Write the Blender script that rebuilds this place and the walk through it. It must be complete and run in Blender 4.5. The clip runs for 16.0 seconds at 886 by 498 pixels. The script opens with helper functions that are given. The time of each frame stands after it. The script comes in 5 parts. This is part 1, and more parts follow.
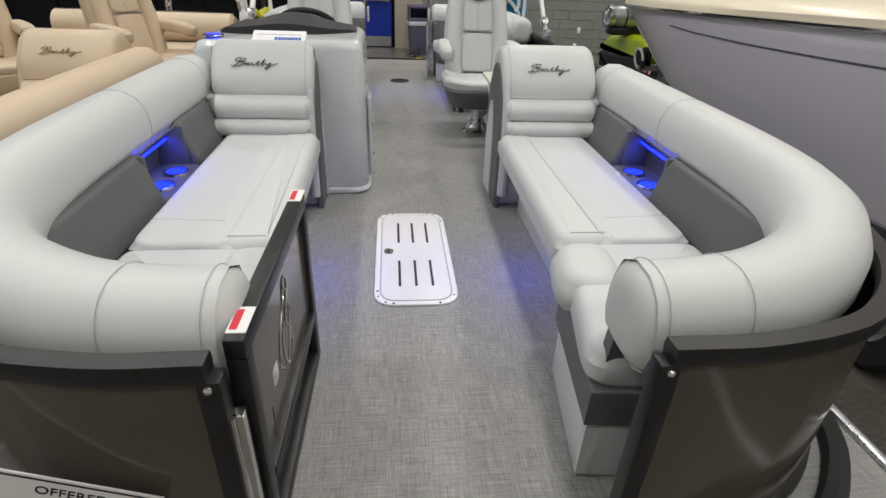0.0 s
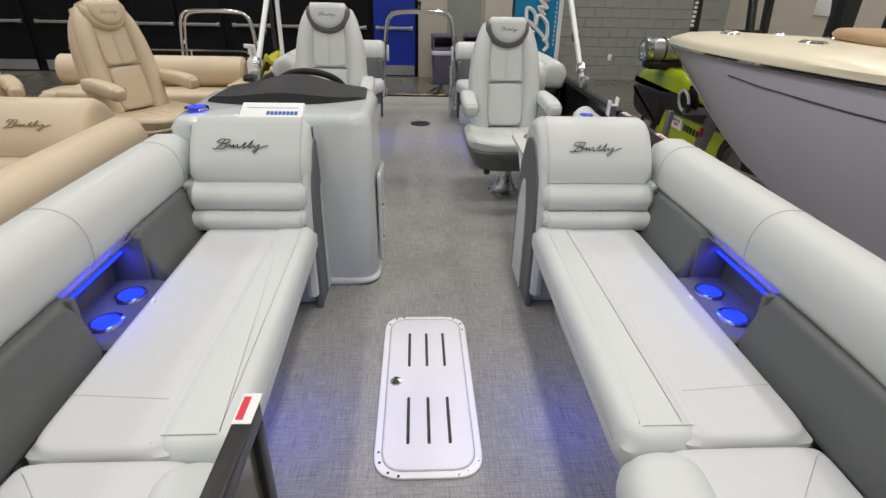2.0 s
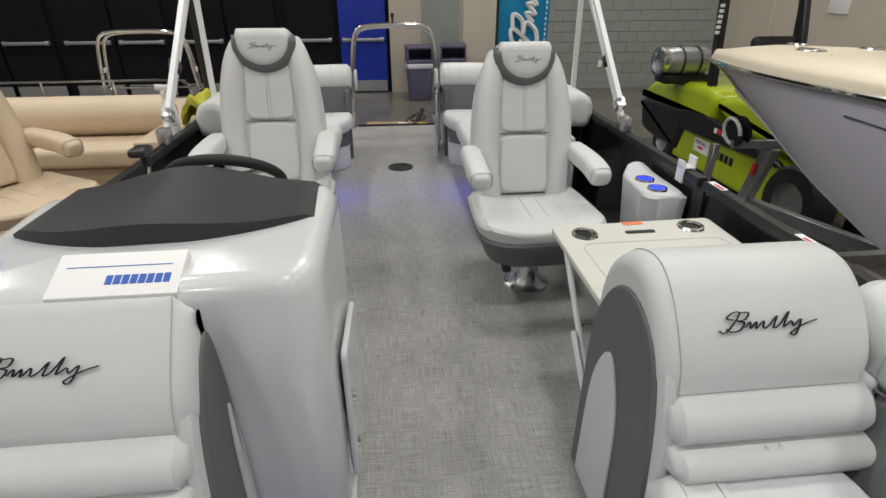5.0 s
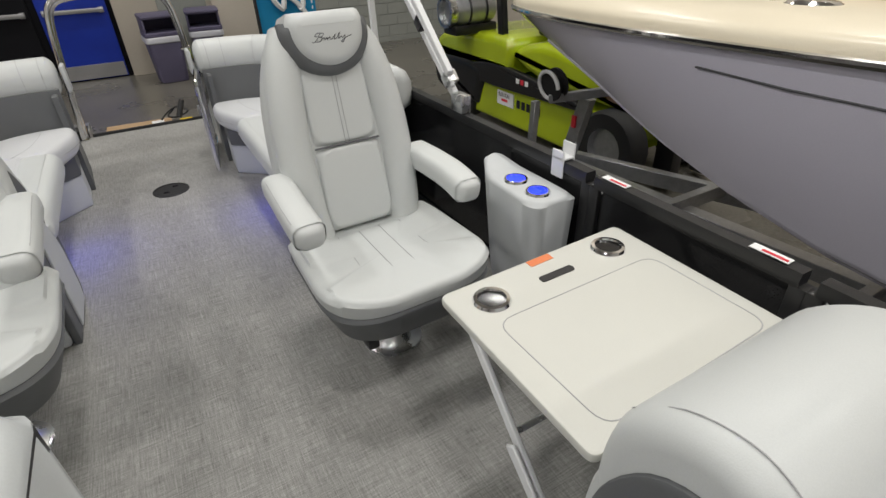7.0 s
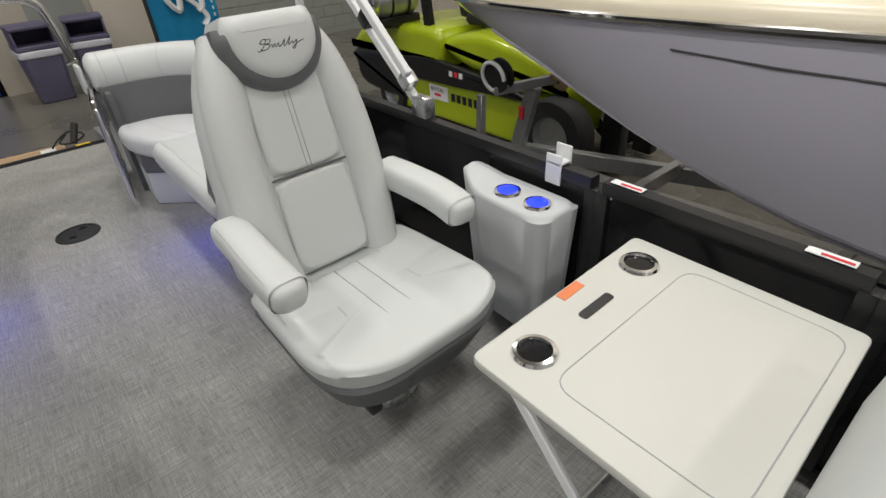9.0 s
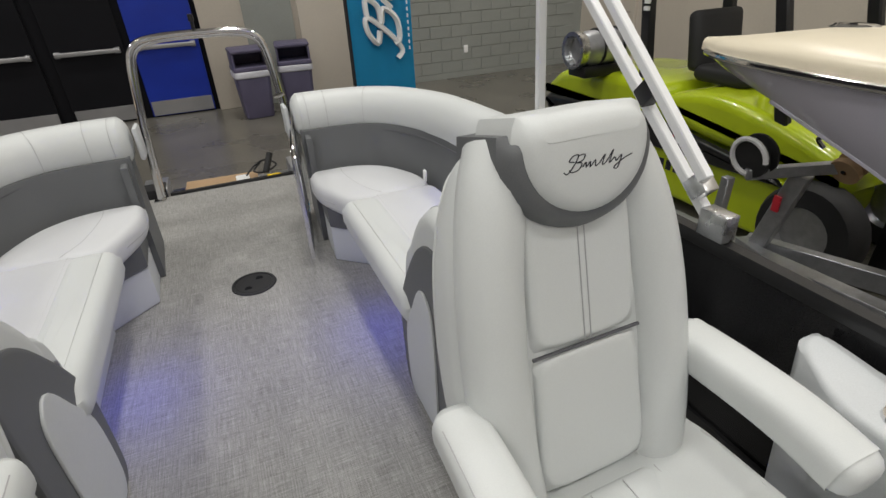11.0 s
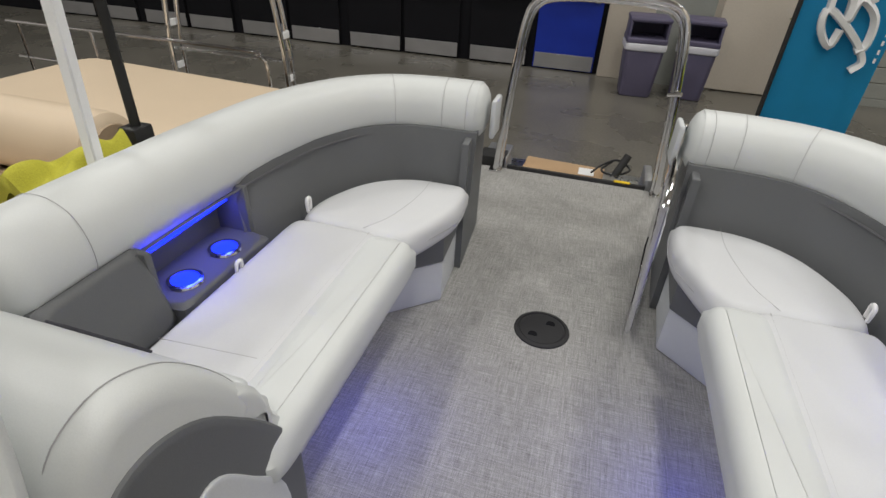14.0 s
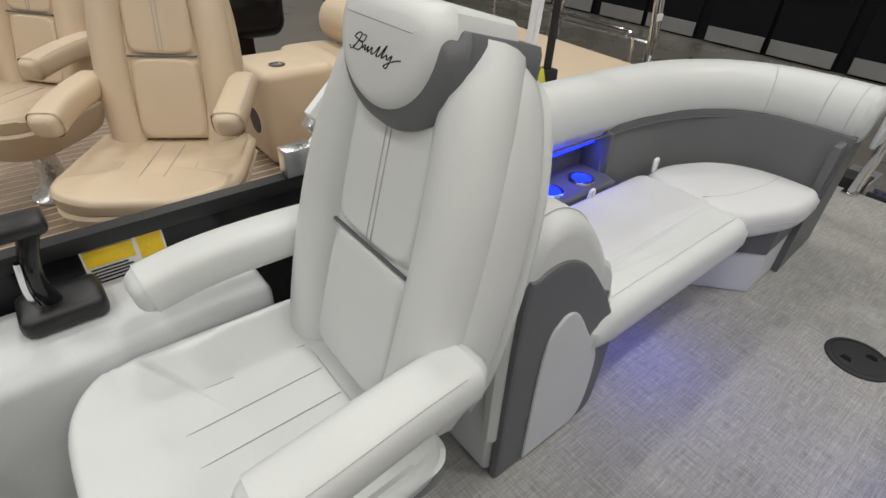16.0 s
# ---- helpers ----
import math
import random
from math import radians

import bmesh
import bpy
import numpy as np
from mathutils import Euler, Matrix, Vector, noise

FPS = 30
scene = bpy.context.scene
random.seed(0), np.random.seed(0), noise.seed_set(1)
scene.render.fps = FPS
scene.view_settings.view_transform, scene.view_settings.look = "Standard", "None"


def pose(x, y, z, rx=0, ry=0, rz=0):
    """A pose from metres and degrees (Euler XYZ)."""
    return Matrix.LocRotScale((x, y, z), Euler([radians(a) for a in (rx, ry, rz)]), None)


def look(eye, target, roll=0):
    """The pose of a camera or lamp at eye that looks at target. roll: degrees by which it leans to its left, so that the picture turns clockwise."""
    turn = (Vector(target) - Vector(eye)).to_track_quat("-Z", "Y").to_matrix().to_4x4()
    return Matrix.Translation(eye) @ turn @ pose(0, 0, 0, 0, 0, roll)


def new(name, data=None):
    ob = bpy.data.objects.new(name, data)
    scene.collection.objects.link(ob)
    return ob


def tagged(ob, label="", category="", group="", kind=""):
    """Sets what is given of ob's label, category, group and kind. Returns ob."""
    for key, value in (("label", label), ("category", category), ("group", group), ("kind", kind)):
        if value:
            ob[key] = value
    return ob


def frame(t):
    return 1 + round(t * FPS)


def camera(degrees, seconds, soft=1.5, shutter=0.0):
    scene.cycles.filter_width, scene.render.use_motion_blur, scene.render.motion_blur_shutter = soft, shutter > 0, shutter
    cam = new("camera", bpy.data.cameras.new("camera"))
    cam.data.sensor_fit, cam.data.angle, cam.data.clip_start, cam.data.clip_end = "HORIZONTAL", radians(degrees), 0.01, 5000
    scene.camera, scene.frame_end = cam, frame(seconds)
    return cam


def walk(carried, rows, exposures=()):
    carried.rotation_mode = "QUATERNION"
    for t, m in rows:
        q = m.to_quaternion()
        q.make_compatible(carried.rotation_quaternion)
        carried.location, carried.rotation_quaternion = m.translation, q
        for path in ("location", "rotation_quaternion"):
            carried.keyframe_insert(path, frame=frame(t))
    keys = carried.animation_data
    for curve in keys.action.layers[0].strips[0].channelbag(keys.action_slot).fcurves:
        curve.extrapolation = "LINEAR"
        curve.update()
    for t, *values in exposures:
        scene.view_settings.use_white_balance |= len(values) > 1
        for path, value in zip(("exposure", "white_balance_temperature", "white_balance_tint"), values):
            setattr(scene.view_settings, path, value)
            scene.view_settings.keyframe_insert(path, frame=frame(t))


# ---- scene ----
cam = camera(81.4, 16.0)
PATH = [
    (0, (-0.095, -0.127, 1.209), (0.096, 1.612, 0.24), 2.3),
    (0.5, (-0.084, 0.027, 1.214), (0.096, 1.786, 0.279), 2.1),
    (1, (-0.063, 0.246, 1.248), (0.091, 2.014, 0.325), 1.8),
    (1.5, (-0.025, 0.375, 1.328), (0.099, 2.148, 0.411), 1.5),
    (2, (-0.039, 0.491, 1.36), (0.062, 2.265, 0.442), 1.4),
    (2.5, (-0.066, 0.652, 1.374), (0.018, 2.437, 0.475), 1.2),
    (3, (-0.061, 0.848, 1.402), (0.017, 2.632, 0.5), 0.8),
    (3.2, (-0.046, 0.946, 1.422), (0.028, 2.73, 0.521), 0.6),
    (5.3, (-0.084, 1.908, 1.398), (0.152, 3.67, 0.481), -0.4),
    (5.5, (-0.1, 2.006, 1.4), (0.188, 3.753, 0.469), -0.4),
    (6, (-0.083, 2.218, 1.396), (0.358, 3.907, 0.419), -0.7),
    (6.5, (-0.013, 2.439, 1.395), (0.623, 4.037, 0.374), -1.3),
    (7, (0.018, 2.592, 1.376), (0.851, 4.07, 0.317), -1.9),
    (7.5, (0.003, 2.714, 1.372), (0.993, 4.062, 0.275), -2.7),
    (8, (-0.018, 2.794, 1.353), (1.081, 4.039, 0.238), -3.0),
    (8.2, (-0.022, 2.811, 1.35), (1.09, 4.039, 0.231), -3.2),
    (10.3, (0.065, 3.366, 1.376), (0.843, 4.908, 0.369), -3.6),
    (10.5, (0.045, 3.45, 1.382), (0.784, 5.019, 0.385), -3.4),
    (11, (0.072, 3.677, 1.377), (0.72, 5.296, 0.397), -3.0),
    (11.5, (0.086, 3.909, 1.391), (0.663, 5.558, 0.417), -1.6),
    (12, (0.057, 4.116, 1.363), (0.516, 5.805, 0.395), -0.7),
    (12.5, (0.02, 4.25, 1.365), (0.307, 5.965, 0.376), 0.5),
    (13, (0.024, 4.35, 1.362), (0.089, 6.068, 0.341), 1.7),
    (13.5, (0.032, 4.423, 1.357), (-0.163, 6.112, 0.304), 2.3),
    (14, (0.015, 4.473, 1.354), (-0.426, 6.093, 0.268), 3.0),
    (14.5, (0.032, 4.441, 1.351), (-0.635, 5.97, 0.247), 3.1),
    (15, (0.053, 4.312, 1.348), (-0.832, 5.719, 0.236), 2.6),
    (15.5, (0.048, 4.156, 1.365), (-1.012, 5.418, 0.231), 2.8),
    (16, (0.016, 4.028, 1.356), (-1.216, 5.089, 0.192), 3.1),
]
walk(cam, [(t, look(eye, target, roll)) for t, eye, target, roll in PATH])

# ---- light ----
world = bpy.data.worlds.new("hall_air")
scene.world = world
world.use_nodes = True
world.node_tree.nodes["Background"].inputs[0].default_value = (0.9, 0.95, 1.0, 1)
world.node_tree.nodes["Background"].inputs[1].default_value = 0.08
DECK, GROUND, WALL_Y = 0.0, -0.55, 12.65
LAMP_WATTS = 104.0


def area_lamp(name, m, w, h, watts, color):
    data = bpy.data.lights.new(name, "AREA")
    data.shape, data.size, data.size_y, data.energy, data.color = "RECTANGLE", w, h, watts, color
    ob = new(name, data)
    ob.matrix_world = m
    return ob


for gx in (-9.0, -4.0, 1.1, 5.4):
    for gy in (-3.4, 1.4, 5.9, 10.4):
        area_lamp("hall_lamp", pose(gx, gy, 7.4), 0.6, 0.6, LAMP_WATTS, (1.0, 0.98, 0.94))

# ---- materials ----


def mat(name, color, rough=0.5, metal=0.0, var=0.12, scale=3.0, fine=250.0, bump=0.0, coat=0.0, emit=0.0, spec=0.5):
    m = bpy.data.materials.new(name)
    m.use_nodes = True
    nt = m.node_tree
    b = nt.nodes["Principled BSDF"]
    tc = nt.nodes.new("ShaderNodeTexCoord")
    n1, n2 = nt.nodes.new("ShaderNodeTexNoise"), nt.nodes.new("ShaderNodeTexNoise")
    n1.inputs["Scale"].default_value, n1.inputs["Detail"].default_value = scale, 4
    n2.inputs["Scale"].default_value, n2.inputs["Detail"].default_value = fine, 2
    nt.links.new(tc.outputs["Object"], n1.inputs["Vector"])
    nt.links.new(tc.outputs["Object"], n2.inputs["Vector"])
    add = nt.nodes.new("ShaderNodeMath")
    add.operation = "ADD"
    nt.links.new(n1.outputs["Fac"], add.inputs[0])
    nt.links.new(n2.outputs["Fac"], add.inputs[1])
    ramp = nt.nodes.new("ShaderNodeMapRange")
    ramp.inputs[1].default_value, ramp.inputs[2].default_value = 0.7, 1.3
    ramp.inputs[3].default_value, ramp.inputs[4].default_value = 1 - var, 1 + var
    nt.links.new(add.outputs[0], ramp.inputs[0])
    mul = nt.nodes.new("ShaderNodeVectorMath")
    mul.operation = "SCALE"
    mul.inputs[0].default_value = color
    nt.links.new(ramp.outputs[0], mul.inputs["Scale"])
    nt.links.new(mul.outputs[0], b.inputs["Base Color"])
    b.inputs["Roughness"].default_value, b.inputs["Metallic"].default_value = rough, metal
    b.inputs["Specular IOR Level"].default_value = spec
    if coat:
        b.inputs["Coat Weight"].default_value, b.inputs["Coat Roughness"].default_value = coat, 0.05
    rr = nt.nodes.new("ShaderNodeMapRange")
    rr.inputs[3].default_value, rr.inputs[4].default_value = max(0.02, rough - 0.06), min(1, rough + 0.06)
    nt.links.new(n1.outputs["Fac"], rr.inputs[0])
    nt.links.new(rr.outputs[0], b.inputs["Roughness"])
    if bump:
        bp = nt.nodes.new("ShaderNodeBump")
        bp.inputs["Strength"].default_value, bp.inputs["Distance"].default_value = bump, 0.002
        nt.links.new(add.outputs[0], bp.inputs["Height"])
        nt.links.new(bp.outputs[0], b.inputs["Normal"])
    if emit:
        b.inputs["Emission Color"].default_value, b.inputs["Emission Strength"].default_value = (*color, 1), emit
    return m


def woven_mat():
    """Grey woven vinyl: long threads both ways."""
    m = mat("woven_vinyl", (0.30, 0.295, 0.285), 0.62, var=0.06, bump=0.1)
    nt = m.node_tree
    b = nt.nodes["Principled BSDF"]
    tc = nt.nodes["Texture Coordinate"]
    outs = []
    for sx, sy in ((40, 900), (900, 40), (9, 230), (230, 9)):
        mp = nt.nodes.new("ShaderNodeMapping")
        mp.inputs["Scale"].default_value = (sx, sy, 1)
        n = nt.nodes.new("ShaderNodeTexNoise")
        n.inputs["Scale"].default_value, n.inputs["Detail"].default_value = 1.0, 2
        nt.links.new(tc.outputs["Object"], mp.inputs[0])
        nt.links.new(mp.outputs[0], n.inputs["Vector"])
        outs.append(n.outputs["Fac"])
    acc = outs[0]
    for o in outs[1:]:
        a = nt.nodes.new("ShaderNodeMath")
        a.operation = "ADD"
        nt.links.new(acc, a.inputs[0])
        nt.links.new(o, a.inputs[1])
        acc = a.outputs[0]
    ramp = nt.nodes.new("ShaderNodeValToRGB")
    ramp.color_ramp.elements[0].position, ramp.color_ramp.elements[0].color = 0.37, (0.14, 0.137, 0.128, 1)
    ramp.color_ramp.elements[1].position, ramp.color_ramp.elements[1].color = 0.63, (0.425, 0.42, 0.403, 1)
    q = nt.nodes.new("ShaderNodeMath")
    q.operation = "MULTIPLY"
    q.inputs[1].default_value = 0.25
    nt.links.new(acc, q.inputs[0])
    nt.links.new(q.outputs[0], ramp.inputs[0])
    nt.links.new(ramp.outputs[0], b.inputs["Base Color"])
    bp = nt.nodes["Bump"]
    bp.inputs["Strength"].default_value = 0.25
    nt.links.new(q.outputs[0], bp.inputs["Height"])
    return m


VINYL = mat("pale_vinyl", (0.60, 0.62, 0.615), 0.42, var=0.03, scale=2.0, fine=420, bump=0.12)
VINYL2 = mat("pale_vinyl_insert", (0.585, 0.595, 0.61), 0.48, var=0.03, scale=2.0, fine=420, bump=0.12)
CHAR = mat("charcoal_vinyl", (0.115, 0.12, 0.125), 0.5, var=0.08, scale=3.0, fine=420, bump=0.15)
BEIGE = mat("beige_vinyl", (0.62, 0.50, 0.36), 0.45, var=0.05, scale=2.0, fine=420, bump=0.12)
BEIGE_D = mat("tan_vinyl", (0.36, 0.27, 0.18), 0.5, var=0.06, fine=420, bump=0.12)
POD = mat("pale_moulded_plastic", (0.56, 0.58, 0.59), 0.5, var=0.05, fine=300, bump=0.15)
GEL = mat("white_gelcoat", (0.60, 0.63, 0.64), 0.22, var=0.03, coat=0.5)
STITCH = mat("grey_thread", (0.42, 0.42, 0.43), 0.8, var=0.1)
PIPE = mat("dark_piping", (0.10, 0.10, 0.11), 0.5, var=0.1)
INK = mat("black_thread", (0.012, 0.012, 0.02), 0.6, var=0.1)
BLACK = mat("black_powder_coat", (0.012, 0.012, 0.013), 0.38, var=0.25, fine=600, bump=0.12)
BLACKPANEL = mat("black_gloss_panel", (0.012, 0.012, 0.013), 0.15, var=0.2, spec=0.35)
SMOKE = mat("bronze_gloss_panel", (0.085, 0.075, 0.06), 0.14, var=0.15, scale=1.5)
CHROME = mat("polished_steel", (0.75, 0.75, 0.76), 0.1, metal=1.0, var=0.04)
ALU = mat("brushed_aluminium", (0.70, 0.71, 0.72), 0.28, metal=1.0, var=0.06, scale=20)
WHITEALU = mat("white_painted_tube", (0.78, 0.79, 0.80), 0.3, var=0.03)
HATCHW = mat("white_textured_plastic", (0.78, 0.77, 0.79), 0.5, var=0.03, fine=500, bump=0.2)
TABLE = mat("cream_plastic", (0.60, 0.60, 0.555), 0.4, var=0.03, fine=400, bump=0.1)
RUBBER = mat("black_rubber", (0.015, 0.015, 0.016), 0.7, var=0.2)
BLUE = mat("blue_led", (0.012, 0.035, 1.0), 0.3, emit=1.6)
PAPER = mat("white_paper", (0.82, 0.82, 0.82), 0.6, var=0.03)
RED = mat("red_print", (0.65, 0.03, 0.05), 0.5)
ORANGE = mat("orange_print", (0.75, 0.22, 0.08), 0.5)
YELLOW = mat("yellow_print", (0.80, 0.55, 0.02), 0.5)
BLUEINK = mat("blue_print", (0.02, 0.10, 0.45), 0.5)
WOVEN = woven_mat()
CONCRETE = mat("polished_concrete", (0.125, 0.117, 0.10), 0.28, var=0.3, scale=1.2, fine=40, bump=0.03)
BLOCK = mat("painted_block", (0.26, 0.27, 0.25), 0.75, var=0.1, scale=2.0, fine=120, bump=0.3)
PLASTER = mat("cream_wall_paint", (0.52, 0.47, 0.40), 0.7, var=0.06, scale=1.0, fine=90, bump=0.1)
DOORBLACK = mat("black_door", (0.006, 0.006, 0.008), 0.75, var=0.2, spec=0.15)
# Blue door, its colour saturated to include blue light cast on it.
DOORBLUE = mat("blue_lit_door", (0.004, 0.025, 0.30), 0.4, var=0.15)
KICK = mat("steel_kick_plate", (0.42, 0.42, 0.43), 0.4, metal=0.8, var=0.1)
BIN = mat("purple_grey_bin", (0.10, 0.09, 0.15), 0.5, var=0.15)
BAG = mat("white_bin_bag", (0.6, 0.6, 0.65), 0.4, var=0.1)
TEAL = mat("teal_fabric", (0.02, 0.36, 0.66), 0.6, var=0.08)
LIME = mat("lime_paint", (0.42, 0.52, 0.015), 0.22, var=0.1, coat=0.4)
# White hull; its lavender is blue LED bounce painted into the colour.
HULL = mat("led_tinted_gelcoat", (0.72, 0.70, 0.82), 0.12, var=0.03, scale=0.8, coat=0.6)
CREAM = mat("cream_gelcoat", (0.80, 0.72, 0.56), 0.3, var=0.04)
GALV = mat("galvanised_steel", (0.45, 0.46, 0.48), 0.4, metal=0.8, var=0.15, scale=25)
CARD = mat("cardboard", (0.45, 0.30, 0.17), 0.8, var=0.1)
CLOTH = mat("yellow_green_cloth", (0.42, 0.40, 0.04), 0.9, var=0.2, fine=300, bump=0.5)
TEAK = mat("brown_striped_deck", (0.25, 0.19, 0.14), 0.6, var=0.2)
# CEIL and WALLS: unseen surfaces, toned to set how much light they bounce.
CEIL = mat("bounce_ceiling", (0.42, 0.41, 0.40), 0.9)
WALLS = mat("pale_bounce_wall", (0.6, 0.58, 0.56), 0.8, var=0.06)
DASH = mat("dark_dash_vinyl", (0.024, 0.024, 0.027), 0.5, var=0.1, fine=420, bump=0.15)

# ---- mesh helpers ----
XF = [Matrix.Identity(4)]


def part(name, bm, material, parent=None, label="", sharp=38):
    bmesh.ops.recalc_face_normals(bm, faces=bm.faces)
    bm.transform(XF[0])
    if XF[0].determinant() < 0:
        bmesh.ops.reverse_faces(bm, faces=bm.faces)
    lim = radians(sharp)
    for f in bm.faces:
        f.smooth = True
    for e in bm.edges:
        if len(e.link_faces) == 2 and e.calc_face_angle(0) > lim:
            e.smooth = False
    me = bpy.data.meshes.new(name)
    bm.to_mesh(me)
    bm.free()
    me.materials.append(material)
    ob = new(name, me)
    if parent:
        ob.parent = parent
        if parent.type == "EMPTY":
            ob.matrix_parent_inverse = Matrix.Translation(-parent.location)
    if label:
        tagged(ob, label)
    return ob


def thing(name, base, label, category, group="", kind=""):
    ob = new(name)
    ob.location = (XF[0] @ Vector(base))
    ob.empty_display_size = 0.1
    return tagged(ob, label, category, group, kind)


def box(x0, x1, y0, y1, z0, z1, r=0.01, seg=2):
    bm = bmesh.new()
    bmesh.ops.create_cube(bm, size=1.0)
    bm.transform(Matrix.Translation(((x0 + x1) / 2, (y0 + y1) / 2, (z0 + z1) / 2)) @ Matrix.Diagonal((abs(x1 - x0), abs(y1 - y0), abs(z1 - z0), 1)))
    if r:
        r = min(r, abs(x1 - x0) * 0.45, abs(y1 - y0) * 0.45, abs(z1 - z0) * 0.45)
        bmesh.ops.bevel(bm, geom=list(bm.edges), offset=r, segments=seg, profile=0.5, affect="EDGES")
    return bm


def put(bm, m):
    bm.transform(m)
    return bm


def merge(*bms):
    out = bms[0]
    for b in bms[1:]:
        me = bpy.data.meshes.new("t")
        b.to_mesh(me)
        out.from_mesh(me)
        b.free()
        bpy.data.meshes.remove(me)
    return out


def inset(P, d):
    """A closed plan outline drawn in by d, with no folds."""
    n = len(P)
    out = []
    for k in range(n):
        e0, e1 = (P[k] - P[k - 1]).normalized(), (P[(k + 1) % n] - P[k]).normalized()
        nr = Vector((-(e0.y + e1.y), e0.x + e1.x))
        nr = nr.normalized() if nr.length > 1e-6 else Vector((-e0.y, e0.x))
        c = max(0.5, nr.dot(Vector((-e0.y, e0.x))))
        out.append(P[k] + nr * (d / c))
    for _ in range(3):
        for k in range(n):
            o, q = P[(k + 1) % n] - P[k], out[(k + 1) % n] - out[k]
            if o.dot(q) < 0:
                mid = (out[k] + out[(k + 1) % n]) / 2
                out[k], out[(k + 1) % n] = mid.copy(), mid.copy()
    return out


def even(P, step):
    """The outline again with points at even steps."""
    n = len(P)
    ln = [(P[(k + 1) % n] - P[k]).length for k in range(n)]
    total = sum(ln)
    m = max(24, min(160, int(total / step)))
    out, k, run = [], 0, 0.0
    for i in range(m):
        t = total * i / m
        while run + ln[k] < t and k < n - 1:
            run += ln[k]
            k += 1
        out.append(P[k].lerp(P[(k + 1) % n], (t - run) / max(ln[k], 1e-9)))
    return out


def shrink(P, d, steps=6):
    """Draws an even outline in by d in small smoothed steps, so that it never folds."""
    Q, n = [p.copy() for p in P], len(P)
    for _ in range(steps):
        N = []
        for k in range(n):
            t = Q[(k + 2) % n] - Q[k - 2]
            N.append(Vector((-t.y, t.x)).normalized() if t.length > 1e-7 else Vector((0, 0)))
        Q = [q + v * (d / steps) for q, v in zip(Q, N)]
        for _ in range(2):
            Q = [Q[k] * 0.6 + (Q[k - 1] + Q[(k + 1) % n]) * 0.2 for k in range(n)]
    return Q


def slab(pts, z0, z1, r=0.02, seg=3, m=None):
    """A closed outline in x, y drawn out from z0 to z1, with rounded rims."""
    P = []
    for p in pts:
        v = Vector((p[0], p[1]))
        if not P or (v - P[-1]).length > 1e-4:
            P.append(v)
    if (P[0] - P[-1]).length < 1e-4:
        P.pop()
    if sum(P[k - 1].x * P[k].y - P[k].x * P[k - 1].y for k in range(len(P))) < 0:
        P = P[::-1]
    r = min(r, abs(z1 - z0) * 0.49)
    soft = r >= 0.012
    if soft:
        P = even(P, 0.016)
    prof = [(0, z0), (0, z1)]
    if r > 0:
        arc = [(r * (1 - math.cos(k * math.pi / 2 / seg)), r * (1 - math.sin(k * math.pi / 2 / seg))) for k in range(seg, -1, -1)]
        prof = [(r + 0.006, z0)] + [(d, z0 + h) for d, h in arc] + [(d, z1 - h) for d, h in arc[::-1]] + [(r + 0.006, z1 + min(0.0012, r * 0.05))]
    bm = bmesh.new()
    rings = [[bm.verts.new((q.x, q.y, z)) for q in (P if d < 1e-6 else shrink(P, d) if soft else inset(P, d))] for d, z in prof]
    n = len(P)
    for a, b in zip(rings, rings[1:]):
        for k in range(n):
            bm.faces.new((a[k], a[(k + 1) % n], b[(k + 1) % n], b[k]))
    for ring in (rings[0][::-1], rings[-1]):
        bends = [(ring[k].co - ring[k - 2].co).cross(ring[(k + 2) % n].co - ring[k].co).z for k in range(n)]
        if soft and min(sum(c < -1e-7 for c in bends), sum(c > 1e-7 for c in bends)) <= n * 0.12:
            mid = bm.verts.new(sum((v.co for v in ring), Vector()) / n)
            for k in range(n):
                bm.faces.new((ring[k], ring[(k + 1) % n], mid))
        else:
            bm.faces.new(ring)
    if not soft:
        bmesh.ops.remove_doubles(bm, verts=bm.verts, dist=1e-5)
    bmesh.ops.recalc_face_normals(bm, faces=bm.faces)
    if m:
        bm.transform(m)
    return bm


def rounded(pts, r, seg=5):
    """An outline with its corners rounded."""
    out, n = [], len(pts)
    for i in range(n):
        p, a, b = Vector(pts[i]), Vector(pts[i - 1]), Vector(pts[(i + 1) % n])
        rr = r[i] if isinstance(r, (list, tuple)) else r
        d = min(rr, (a - p).length * 0.48, (b - p).length * 0.48)
        q0, q1 = p + (a - p).normalized() * d, p + (b - p).normalized() * d
        for k in range(seg + 1):
            t = k / seg
            out.append(tuple(q0 * (1 - t) ** 2 + p * 2 * t * (1 - t) + q1 * t * t))
    return out


def spline(pts, n=8):
    P = [Vector(p) for p in pts]
    P = [P[0] * 2 - P[1]] + P + [P[-1] * 2 - P[-2]]
    out = []
    for i in range(1, len(P) - 2):
        for k in range(n):
            t = k / n
            a, b, c, d = P[i - 1:i + 3]
            out.append(0.5 * (2 * b + (c - a) * t + (2 * a - 5 * b + 4 * c - d) * t * t + (3 * b - a - 3 * c + d) * t ** 3))
    return out + [P[-2]]


